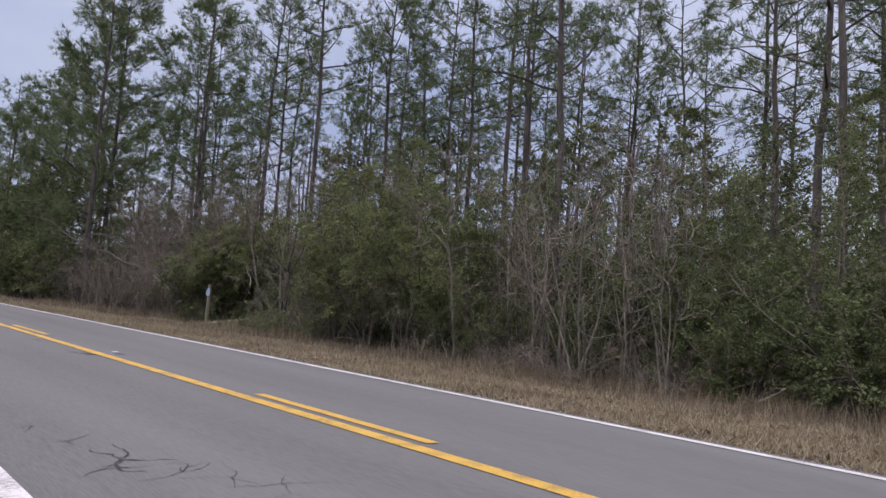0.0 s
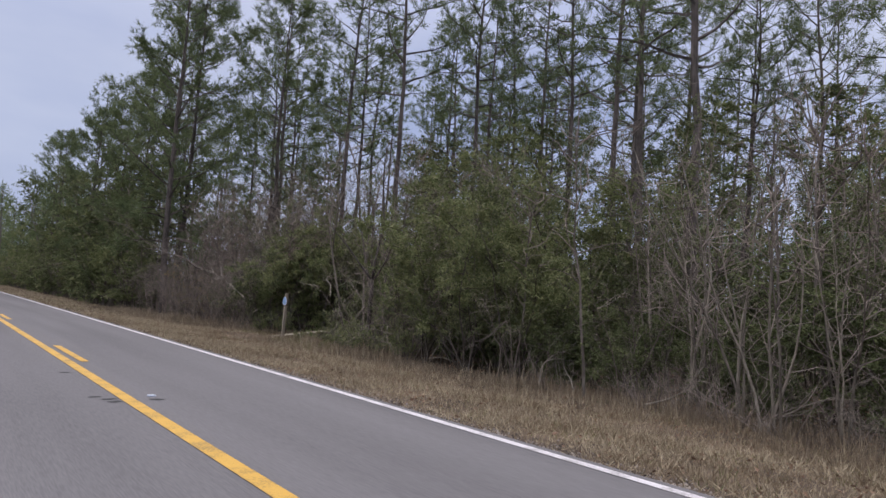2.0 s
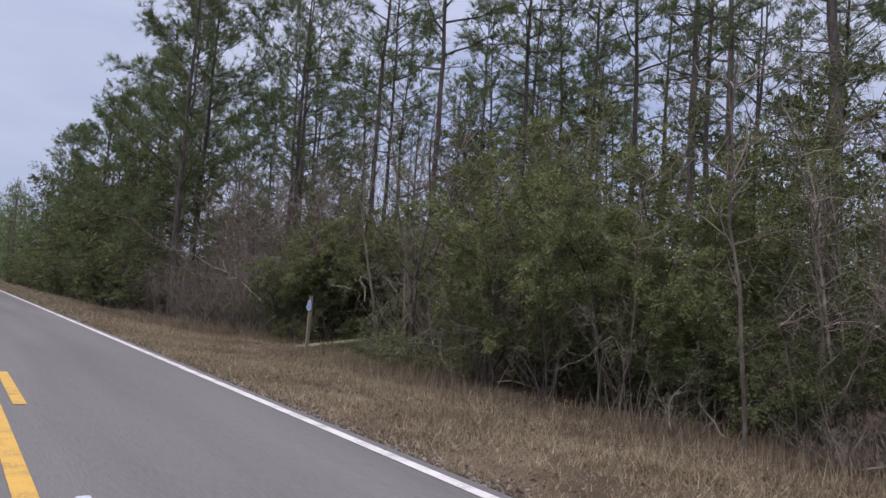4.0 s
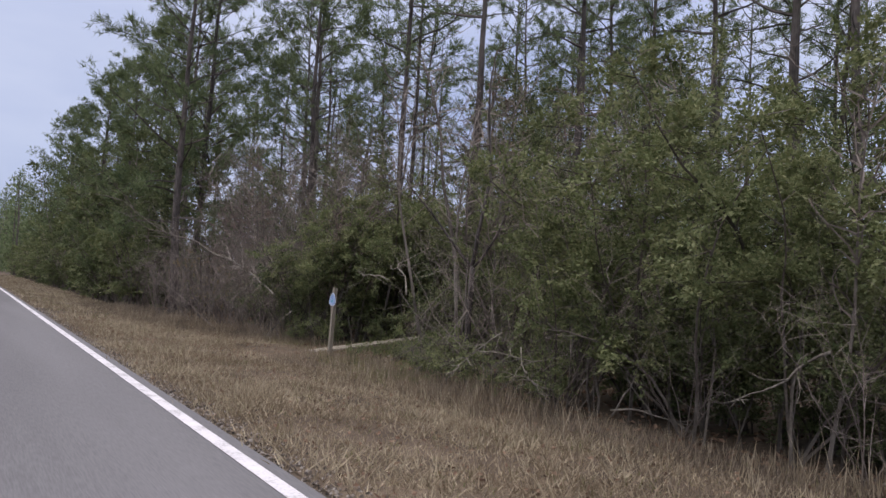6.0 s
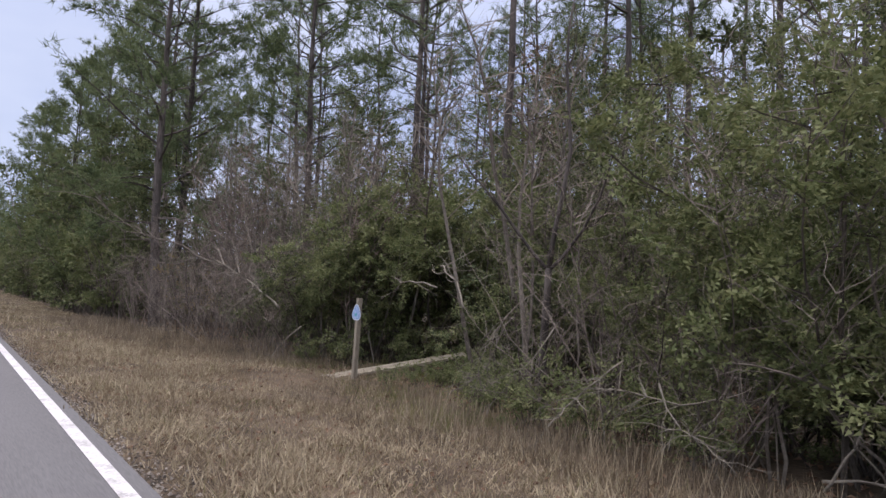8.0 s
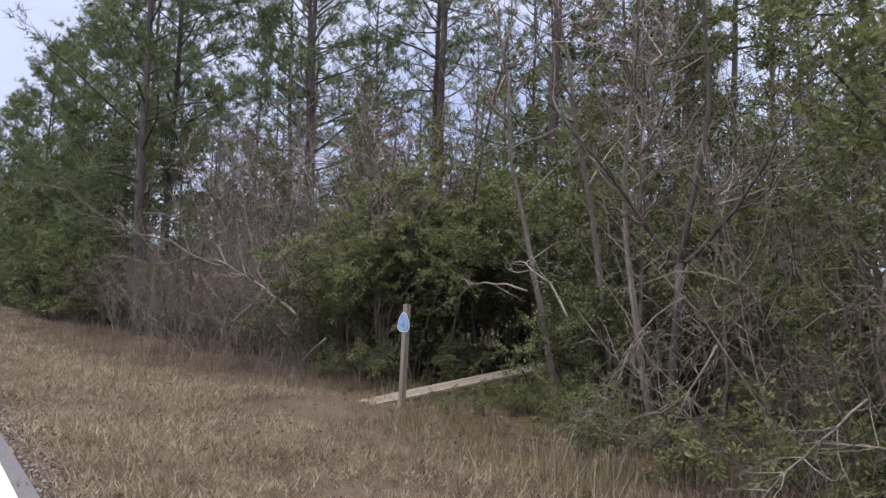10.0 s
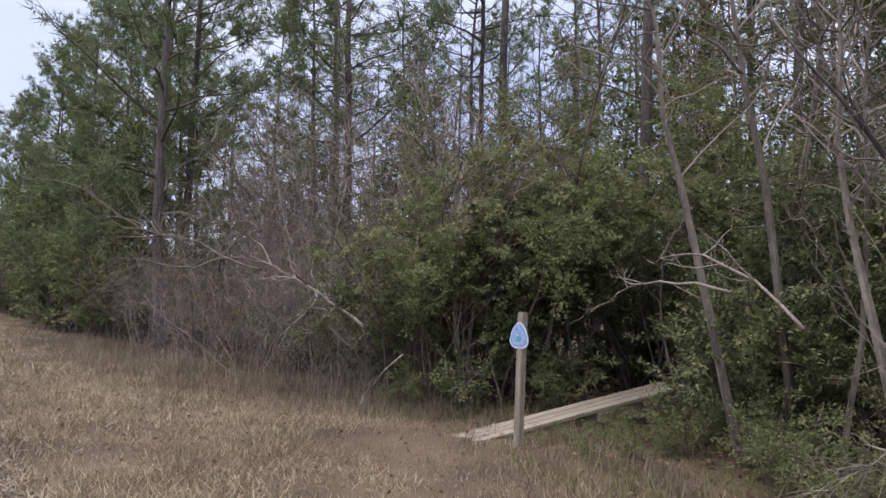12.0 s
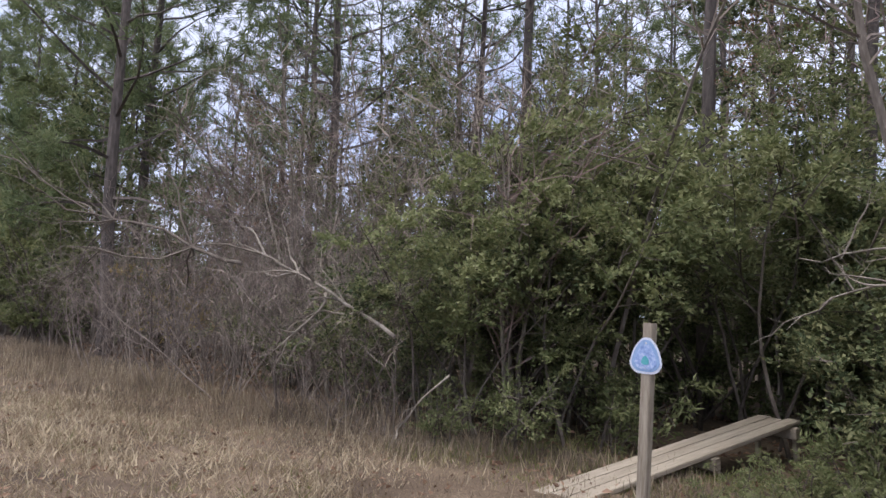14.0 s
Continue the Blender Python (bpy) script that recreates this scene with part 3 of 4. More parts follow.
# the front of the thicket, stretch by stretch
for x, y, s in ((13.4, -6.0, 1.1), (13.2, -3.2, 1.0), (13.0, -0.6, 1.05), (13.4, 1.6, 1.1), (13.2, 3.6, 0.95), (15.0, 0.4, 1.3), (15.4, 3.0, 1.3), (15.2, -3.0, 1.25)):
    shrub(DARK[rnd.randrange(3)], x, y, spin(), s)
for x, y, s in ((13.3, 14.2, 1.0), (13.6, 16.4, 1.05), (14.8, 15.6, 1.25), (15.0, 18.0, 1.2), (14.5, 20.0, 0.8), (13.5, 18.6, 0.65), (15.6, 22.2, 0.8), (14.0, 12.6, 0.95), (15.6, 12.8, 1.2)):
    shrub((OPEN + OLIVE)[rnd.randrange(3)], x, y, spin(), s, 1.0, OLIVE_L)
for x, y, s in ((12.9, 15.2, 0.95), (13.0, 17.0, 0.9), (12.8, 13.5, 0.85)):
    shrub(OPEN[rnd.randrange(2)], x, y, spin(), s, 1.0, "green shrub spreading over a dark hollow", "shrubs over the dark hollow")
# low dark shrubs added to stand in for the deep shade at the thicket's base
for x, y, s in ((13.7, 12.9, 0.62), (13.9, 14.1, 0.66), (14.0, 15.2, 0.62), (14.0, 16.4, 0.66), (14.1, 17.6, 0.6), (13.5, 11.6, 0.6), (13.4, 10.2, 0.6), (13.5, 8.8, 0.6), (13.3, 7.4, 0.55)):
    shrub(DARK[rnd.randrange(3)], x, y, spin(), s, 0.9)
for x, y, s in ((14.0, 5.6, 0.9), (14.2, 8.2, 0.9), (13.9, 10.6, 0.9), (15.6, 6.8, 1.2), (15.8, 9.6, 1.25), (13.0, 12.0, 0.6)):
    shrub(DARK[rnd.randrange(3)], x, y, spin(), s)
for x, y, s in ((15.2, 23.8, 0.8), (16.4, 24.6, 1.05), (14.6, 28.9, 1.0), (15.6, 29.6, 1.2), (13.8, 30.8, 0.8), (14.3, 32.4, 0.8), (13.9, 34.4, 0.75), (16.2, 33.4, 1.0), (17.0, 31.2, 1.15)):
    shrub(OLIVE[rnd.randrange(3)], x, y, spin(), s, 1.0, OLIVE_L)
for x, y, s in ((14.2, 44.0, 1.2), (15.2, 46.5, 1.2), (16.2, 49.5, 1.3), (18.6, 26.4, 1.2), (18.8, 28.6, 1.2), (19.8, 24.8, 1.2)):
    shrub(DARK[rnd.randrange(3)], x, y, spin(), s)
for x, y, s in ((12.3, 20.3, 0.75), (12.4, 19.2, 0.9), (12.9, 18.6, 0.9), (12.5, 17.6, 0.75), (13.2, 22.5, 0.65), (12.8, 21.8, 0.6), (13.6, 22.9, 0.5), (14.1, 23.1, 0.75), (14.6, 23.7, 0.55), (15.6, 24.0, 0.5), (14.9, 24.5, 0.4), (13.5, 24.2, 0.3), (14.1, 24.7, 0.3), (13.4, 28.2, 0.85), (12.8, 28.7, 0.6), (15.2, 27.9, 0.8)):
    shrub(FRESH[rnd.randrange(2)], x, y, spin(), s, 1.0, "low green shrub with narrow leaves beside the plank bridge", "low shrubs near the plank bridge", "low_shrub")
for x, y, s in ((12.9, 25.2, 0.26), (13.5, 25.2, 0.3), (14.1, 25.1, 0.38), (14.7, 25.1, 0.42), (13.2, 24.8, 0.3), (13.8, 24.2, 0.55), (14.3, 24.3, 0.65), (12.7, 24.7, 0.28), (13.0, 24.3, 0.34), (15.2, 27.3, 0.95), (14.4, 27.4, 0.7), (13.9, 24.8, 0.42), (15.3, 24.8, 0.6), (14.8, 24.6, 0.55), (12.4, 24.4, 0.26)):
    shrub(SPROUT[rnd.randrange(2)], x, y, spin(), s, 1.0, "leafy sprout with long narrow leaves beside the plank bridge", "leafy sprouts near the plank bridge", "leafy_sprout")
for x, y, s in ((14.9, 28.5, 0.95), (16.4, 24.2, 0.95), (13.9, 29.6, 0.85), (17.4, 26.4, 1.15), (17.4, 28.4, 1.2), (16.2, 28.9, 1.15), (15.2, 30.0, 1.1), (13.3, 29.4, 0.75), (15.6, 23.2, 0.9), (18.6, 25.2, 1.3)):
    shrub(ARCH[rnd.randrange(2)], x, y, spin(), s, 1.0, "green shrub arching over the plank bridge", "shrubs around the plank bridge")
for x, y, s in ((14.2, 41.4, 1.2), (14.6, 43.6, 1.0)):
    shrub(YELLOWED[0], x, y, spin(), s, 1.0, "yellowing shrub among bare twigs", "yellowing shrubs", "yellowed_shrub")
for x, y in ((12.0, 6.6), (12.3, 7.3), (12.5, 5.8), (12.8, 8.4), (12.4, 4.8)):
    bare(CLUMP[rnd.randrange(3)], x, y, spin(), rnd.uniform(0.85, 1.15), 1.0, "clump of pale thin stems with bare twigs", "pale bare stems", "bare_stem_clump")
for x, y in ((13.6, 20.8), (14.4, 22.6), (13.0, 13.4), (12.2, 10.3), (14.0, 7.6), (13.6, 9.0), (14.2, 10.6), (15.0, 30.9), (15.4, 30.6), (16.0, 22.0), (15.2, 19.8), (14.9, 27.8), (14.2, 29.8), (15.6, 16.6)):
    bare(SAPLING[rnd.randrange(4)], x, y, spin(), rnd.uniform(0.8, 1.2), 1.0, "thin pale sapling without leaves", "bare saplings", "bare_sapling", (rnd.uniform(-4, 4), rnd.uniform(-4, 4)), "tree")
for x, y in ((14.6, 39.4), (14.2, 38.2), (15.6, 40.8), (14.0, 28.6), (14.4, 36.6)):
    bare(REDDISH[rnd.randrange(2)], x, y, spin(), rnd.uniform(0.85, 1.1), 1.0, "leafless reddish-brown small tree", "reddish bare trees", "bare_tree", (0, 0), "tree")
for x, y in ((12.2, 31.8), (11.9, 33.4), (11.6, 35.0), (11.5, 36.8), (11.4, 38.6), (12.6, 36.0), (12.8, 38.2), (11.6, 40.6), (13.0, 34.2), (12.6, 41.6), (12.2, 44.0), (11.2, 46.2)):
    bare(GREY[rnd.randrange(4)], x, y, spin(), rnd.uniform(0.85, 1.15))
for x, y, s in ((12.6, 30.6, 0.9), (12.9, 32.4, 1.1), (12.4, 34.2, 1.1), (12.7, 35.6, 1.25), (12.2, 37.4, 1.25), (13.0, 39.4, 1.4), (12.3, 39.6, 1.2), (13.6, 37.0, 1.5), (13.8, 34.8, 1.45), (13.7, 32.0, 1.3), (12.9, 43.2, 1.3), (12.0, 42.4, 1.1), (11.7, 45.0, 1.1)):
    bare(GREY[rnd.randrange(4)], x, y, spin(), s)
for i in range(24):
    y = rnd.uniform(-8, 46)
    x = 13.6 + rnd.random() * 5
    if 24.5 < y < 28.6 and x < 18:
        continue
    bare(GREY[i % 4], x, y, spin(), rnd.uniform(0.9, 1.6))
for x, y, s in ((12.7, 17.6, 1.2), (12.9, 18.5, 1.3), (13.2, 19.4, 1.2), (12.6, 15.2, 0.9), (12.7, 17.4, 0.9), (12.5, 12.8, 0.9), (12.9, 10.2, 1.1), (13.0, 8.0, 1.1), (12.6, 29.4, 0.8), (13.0, 31.4, 1.2), (13.2, 33.0, 1.3), (13.4, 20.2, 1.0), (13.6, 21.8, 1.1)):
    bare(GREY[rnd.randrange(4)], x, y, spin(), s)
for i in range(26):
    y = rnd.choice((rnd.uniform(4, 12), rnd.uniform(28.8, 40), rnd.uniform(4, 12)))
    x = rnd.uniform(11.9, 12.8)
    bare(BRUSH[i % 3], x, y, spin(), rnd.uniform(0.6, 1.1), 1.0, "low tangle of dead brush at the foot of the thicket", "dead brush", "brush_tangle")
for x, y, s in ((13.9, 30.2, 0.8), (13.6, 32.6, 0.85), (14.2, 34.8, 0.95), (13.8, 36.8, 0.95), (14.6, 38.6, 1.0), (15.2, 33.6, 1.05), (15.6, 36.4, 1.05), (13.4, 39.6, 0.85), (15.4, 30.0, 1.0), (14.8, 41.6, 0.9), (13.6, 9.8, 0.8), (14.2, 6.4, 0.85), (13.6, 18.3, 0.7), (14.8, 19.4, 0.8), (16.0, 22.0, 0.9)):
    bare(HAZE[rnd.randrange(3)], x, y, spin(), s, 1.0, "leafless grey-pink tree with a haze of fine twigs", "hazy bare trees", "bare_tree", (rnd.uniform(-3, 3), rnd.uniform(-3, 3)), "tree")
for x, y, s in ((13.9, 23.5, 0.9), (13.5, 21.5, 0.8), (15.2, 23.6, 1.0), (15.0, 30.9, 0.9), (15.4, 30.7, 0.8), (16.1, 23.9, 1.0), (16.5, 32.6, 1.0)):
    bare(HARDWOOD[rnd.randrange(2)], x, y, spin(), s, 1.0, "slender pale-barked hardwood without leaves", "pale hardwoods", "hardwood_tree", (rnd.uniform(-1.2, 1.2), rnd.uniform(-1.2, 1.2)), "tree")
# slender trees standing up through the thicket
for i in range(44):
    y = -7 + i * 1.2 + rnd.uniform(-0.5, 0.5)
    x = rnd.uniform(14.2, 18.2)
    if 24.3 < y < 28.4 and x < 16.8:
        x += 2.6
    k = rnd.choice((0, 1, 2, 3, 4, 4, 1, 5))
    shrub(SLENDER[k], x, y, spin(), rnd.uniform(0.5, 0.72) + 0.06 * (x - 14.2), 1.0, "slender tree with sparse dead brown leaves" if k == 5 else "slender small-leaved tree rising out of the thicket", "slender trees of the thicket", "slender_tree")
# second rows
for i in range(42):
    y, x = rnd.uniform(-10, 48), rnd.uniform(18.5, 28)
    if 24 < y < 29 and x < 19:
        continue
    shrub(COARSE[i % 4], x, y, spin(), rnd.uniform(0.9, 1.3), 1.0, "evergreen shrub deeper in the woods", "understorey shrubs")
for x, y, s in ((17.5, 18.5, 0.9), (19.5, 22.5, 1.0), (17.2, 8.0, 0.85), (20.5, 9.5, 1.0), (18.5, 1.0, 0.9), (21.5, 14.5, 1.05), (19.0, 29.8, 1.0), (17.0, 35.5, 0.95), (20.0, 33.0, 1.05),
                (24.0, 29.0, 1.1), (25.5, 35.0, 1.15), (17.8, 42.0, 0.9), (21.5, 42.0, 1.1), (23.5, 3.0, 1.1), (27.5, 27.0, 1.2), 
                (31.0, 16.0, 1.25), (31.0, 24.0, 1.25), (30.0, 36.0, 1.25), (26.0, 48.0, 1.2), (33.0, 44.0, 1.3), (35.0, 30.0, 1.3), (36.0, 12.0, 1.3), (17.6, 26.0, 0.7), (17.0, -1.0, 0.85), (18.6, 3.6, 0.9), (19.6, 6.4, 0.9), (17.0, 5.2, 0.7), (22.4, 1.0, 1.1), (23.6, 6.0, 1.1), (26.0, 11.0, 1.1), (25.0, 17.0, 1.1), (22.2, 29.6, 1.1), (23.4, 33.6, 1.1), (17.2, 23.0, 0.9), (18.6, 21.2, 1.0), (19.4, 26.8, 1.1), (18.2, 29.8, 1.0), (20.2, 24.0, 1.1), (17.0, 20.2, 0.85), (17.4, 14.0, 0.75),
                (13.6, 47.5, 0.95), (15.0, 52.0, 1.2), (13.2, 55.0, 1.1), (14.6, 60.0, 1.3), (12.9, 64.0, 1.15), (14.2, 70.0, 1.35), (13.0, 77.0, 1.3), (14.0, 86.0, 1.4), (12.8, 95.0, 1.4), (17.5, 48.5, 1.2), (15.8, 44.5, 1.0), (12.7, 49.0, 0.9), (13.7, 45.6, 0.9), (12.5, 52.8, 0.95), (13.8, 57.5, 1.1), (12.4, 60.0, 1.0), (12.8, 68.0, 1.1), (12.5, 73.0, 1.1), (13.5, 81.0, 1.2), (12.3, 46.6, 0.6), (12.2, 56.0, 0.8), (12.2, 64.5, 0.8)):
    shrub(SLENDER[rnd.randrange(5)] if x < 20.6 and y < 45 else TALL_GREEN[rnd.randrange(3)], x, y, spin(), s * rnd.uniform(0.9, 1.1), 1.0, "small evergreen tree below the pines", "understorey trees", "understorey_tree")
for i in range(26):
    y = rnd.choice((rnd.uniform(24, 40), rnd.uniform(24, 40), rnd.uniform(-4, 24)))
    x = rnd.uniform(14.6, 20)
    if 24.5 < y < 28.6 and x < 18:
        x += 3.5
    bare((SAPLING + REDDISH + CLUMP)[i % 9], x, y, spin(), rnd.uniform(0.9, 1.45), 1.0, "leafless grey small tree behind the thicket", "bare small trees", "bare_tree", (rnd.uniform(-5, 5), rnd.uniform(-5, 5)), "tree")
# along the road into the distance
for i in range(46):
    y = 46 + i * 1.9 + rnd.uniform(-0.6, 0.6)
    for x in (11.2 + rnd.uniform(0, 0.9), 13.4 + rnd.uniform(0, 2.0)):
        k = rnd.random()
        if k < 0.72:
            shrub(COARSE[rnd.randrange(4)], x, y, spin(), rnd.uniform(0.9, 1.4) if x < 12.6 or y < 58 else rnd.uniform(1.4, 2.4), 1.0, "evergreen shrub along the distant verge", "shrubs along the distant verge")
        else:
            bare(GREY[rnd.randrange(4)], x, y, spin(), rnd.uniform(1.0, 1.5))


# ---- far woods, too many to count ----
def far_woods():
    rng = np.random.default_rng(5)
    wood, green = Geo(), Geo()
    spots = [(rng.uniform(62, 110), rng.uniform(-40, 170)) for _ in range(150)] + [(11 + rng.exponential(14), rng.uniform(110, 420)) for _ in range(170)]
    for x, y in spots:
        h = rng.uniform(17, 23) if y < 105 else rng.uniform(14, 18.5)
        wood.tube([(x, y, -0.3), (x + rng.normal() * 0.2, y, h * 0.5), (x + rng.normal() * 0.3, y, h)], [0.17, 0.12, 0.03], 5, False)
        low = 0.12 if x < 30 and y > 105 else 0.35
        k = 70
        u = rng.uniform(low, 1, k)
        r = (3.2 * np.sqrt(np.clip(1.05 - u, 0, 1)) + 0.3) * np.sqrt(rng.uniform(0.05, 1, k))
        a = rng.uniform(0, 6.283, k)
        c = np.column_stack([x + r * np.cos(a), y + r * np.sin(a), u * h])
        for q in range(5):
            cc = c + rng.normal(size=c.shape) * 0.35
            green.blades(cc, rng.normal(size=c.shape) + np.array([0, 0, 0.3]), 0.95, 0.2, rng)
    for _ in range(320):
        if rng.random() < 0.5:
            x, y, s = rng.uniform(26, 62), rng.uniform(-20, 110), rng.uniform(1.6, 3.2)
        else:
            x, y, s = 10.8 + rng.exponential(5), rng.uniform(132, 420), rng.uniform(2.5, 4.5)
        k = 260
        d = rng.normal(size=(k, 3))
        d /= np.linalg.norm(d, axis=1)[:, None]
        c = np.array([x, y, s * 0.8]) + d * s * np.array([1, 1, 0.9]) * rng.uniform(0.5, 1.05, k)[:, None]
        c[:, 2] = np.abs(c[:, 2])
        green.blades(c, d + rng.normal(size=(k, 3)), 0.36, 0.2, rng)
    for _ in range(330):
        x, y, z, s = rng.uniform(44, 95), rng.uniform(-45, 170), rng.uniform(1.5, 9.0), rng.uniform(2.0, 3.6)
        k = 150
        c = np.array([x, y, z]) + rng.normal(size=(k, 3)) * s * np.array([0.6, 0.6, 0.5])
        c[:, 2] = np.abs(c[:, 2])
        green.blades(c, rng.normal(size=(k, 3)), 0.65, 0.36, rng)
    ob = tagged(new("far_woods"), "distant pine woods and undergrowth closing the view", "woods", kind="stuff")
    part("trunks", wood.mesh("trunks", M_PINEBARK), ob)
    part("foliage", green.mesh("foliage", M_NEEDLE), ob)


far_woods()


# ---- grass, weeds and litter ----
def grass_patch(name, mat, count, y0, y1, inner, outer, height, width, seed, label, lean=0.45, bunch=9, heavy=0.0):
    rng = np.random.default_rng(seed)
    n = count // bunch
    y = rng.uniform(y0, y1, n)
    u = rng.random(n) ** (1 - heavy)
    f = front(y)
    a, b = inner(f), outer(f)
    x = a + (b - a) * u
    cx = np.repeat(x, bunch) + rng.normal(size=n * bunch) * 0.12
    cy = np.repeat(y, bunch) + rng.normal(size=n * bunch) * 0.12
    patch = np.repeat(rng.uniform(0.55, 1.35, n), bunch) * (0.8 + 0.3 * np.sin(cx * 1.7 + 1.3 * np.sin(cy * 0.8)) * np.sin(cy * 1.1))
    hollow = np.where((cx > 12.2) & (cy > 12.5) & (cy < 18.2), 0.45, 1.0)
    near = hollow * np.where((cx > 10.4) & (cy > 21.5) & (cy < 27.6), 0.55, 1.0)
    c = np.column_stack([cx, cy, ground_z(cx, cy) - 0.02])
    d = rng.normal(size=(len(c), 3)) * lean
    d[:, 2] = 1
    geo = Geo()
    geo.blades(c, d, height * np.clip(patch, 0.3, 1.6) * near, width, rng)
    return tagged(new(name, geo.mesh(name, mat)), label, "grass", kind="stuff")


grass_patch("dry_grass", M_GRASS, 120000, -4, 34, lambda f: 0 * f + 7.0, lambda f: f - 0.7, 0.19, 0.02, 1, "short dry straw-coloured grass on the verge", 0.85)
grass_patch("dry_grass", M_GRASS, 28000, 34, 120, lambda f: 0 * f + 7.0, lambda f: f, 0.22, 0.04, 2, "short dry straw-coloured grass on the verge", 0.7)
grass_patch("green_grass", M_GREENGRASS, 16000, -4, 60, lambda f: 0 * f + 7.2, lambda f: f + 0.2, 0.15, 0.014, 3, "sparse green grass among dry blades", 0.6)
grass_patch("broomsedge", M_REDGRASS, 40000, -8, 46, lambda f: f - 2.3, lambda f: f + 0.6, 0.36, 0.012, 4, "reddish-brown tall dry grass at the thicket's foot", 0.35, 12, 0.45)
grass_patch("broomsedge", M_GRASS, 7000, -8, 40, lambda f: f - 2.4, lambda f: f + 0.6, 0.55, 0.012, 6, "tall pale dry stalks at the thicket's foot", 0.25, 7, 0.45)
grass_patch("bridge_weeds", M_GREENGRASS, 9000, 20.5, 28.5, lambda f: f - 1.2, lambda f: f + 1.8, 0.24, 0.018, 11, "green weeds in the ditch beside the plank bridge", 0.5, 8)
grass_patch("verge_grass", M_GRASS, 9000, -8, 40, lambda f: 0 * f - 6.0, lambda f: 0 * f + 0.0, 0.14, 0.014, 8, "short dry grass on the far side of the road", 0.7)


def litter(name, mat, count, seed, x0, x1, y0, y1, size, label):
    rng = np.random.default_rng(seed)
    x, y = rng.uniform(x0, x1, count), rng.uniform(y0, y1, count)
    c = np.column_stack([x, y, ground_z(x, y) + rng.uniform(0.01, 0.07, count)])
    d = rng.normal(size=(count, 3))
    d[:, 2] *= 0.3
    geo = Geo()
    geo.leaves(c, d, size, size * 0.55, rng)
    return tagged(new(name, geo.mesh(name, mat)), label, "leaves", kind="stuff")


def gravel_edge():
    """Grit and crumbs of asphalt along the broken edge of the road."""
    rng = np.random.default_rng(31)
    geo = Geo()
    n = 7000
    y = rng.uniform(-6, 40, n)
    x = ROAD_MID + HALF + 0.02 + np.abs(rng.normal(size=n)) * 0.2
    r = rng.uniform(0.008, 0.03, n)
    z = ground_z(x, y) + 0.012
    for i in range(n):
        o = rng.uniform(0.6, 1.2, (5, 1)) * np.array([(1, 0, 0), (-0.5, 0.8, 0), (-0.5, -0.8, 0), (0.2, 0.3, 0.7), (-0.2, -0.3, 0.6)])
        geo.add(np.array([x[i], y[i], z[i]]) + o * r[i], [(0, 1, 3), (1, 4, 3), (1, 2, 4), (2, 0, 4), (0, 3, 4)])
    tagged(new("gravel_edge", geo.mesh("gravel_edge", M_GRAVEL)), "loose dark grit along the broken asphalt edge", "gravel", kind="stuff")


gravel_edge()
litter("fallen_leaves", M_LEAFBROWN, 4200, 21, 7.0, 13.0, -4, 36, 0.07, "dead brown leaves scattered in the grass")
litter("forest_litter", M_LEAFBROWN, 9000, 22, 12.4, 20, -8, 46, 0.11, "dead brown leaves on the forest floor")


# ---- trail marker and plank bridge ----
def trail_marker(x, y):
    ob = tagged(new("trail_marker_post"), "weathered square wooden post with a blue and white rounded sign", "signpost")
    ob.matrix_basis = pose(x, y, gz(x, y), 0.6, 1.0, 4)
    part("post", box_mesh("post", -0.046, -0.046, -0.4, 0.046, 0.046, 1.66, M_POST, 0.006), ob)

    def plate(name, scale, thick, x0, mat, dz=0.0):
        """A rounded shield, narrow at the top, standing across the post."""
        pts = []
        for i in range(40):
            a = i * 2 * math.pi / 40
            yy, zz = math.sin(a), math.cos(a)
            w = 0.165 * (1 - 0.42 * max(0.0, zz + 0.35))
            p = abs(yy) ** 0.6 * (1 if yy > 0 else -1)
            q = abs(zz) ** 0.8 * (1 if zz > 0 else -1)
            pts.append((p * w * scale, q * 0.16 * scale + dz))
        v = [(x0, a, b) for a, b in pts] + [(x0 - thick, a, b) for a, b in pts]
        n = len(pts)
        f = [tuple(range(n)), tuple(range(n, 2 * n))[::-1]] + [(i, n + i, n + (i + 1) % n, (i + 1) % n) for i in range(n)]
        geo = Geo()
        geo.add(v, f)
        return geo.mesh(name, mat)

    sign = part("sign_plate", plate("sign_plate", 1.0, 0.006, -0.048, M_SIGNWHITE), ob, "white-bordered trail sign plate")
    sign.location = (0, 0, 1.37)
    part("sign_face", plate("sign_face", 0.88, 0.003, -0.055, M_SIGNBLUE), sign, "blue sign face")
    part("sign_field", plate("sign_field", 0.68, 0.003, -0.059, M_SIGNPALE, -0.01), sign, "pale emblem field")
    part("sign_emblem", plate("sign_emblem", 0.24, 0.003, -0.063, M_SIGNTEAL, -0.04), sign, "teal emblem shape")
    for dz in (0.11, -0.11):
        bolt = Geo()
        bolt.tube([(-0.052, 0, dz), (-0.062, 0, dz)], [0.01, 0.009], 8)
        part("bolt", bolt.mesh("bolt", M_STEEL), sign)
    return ob


trail_marker(12.3, 25.5)


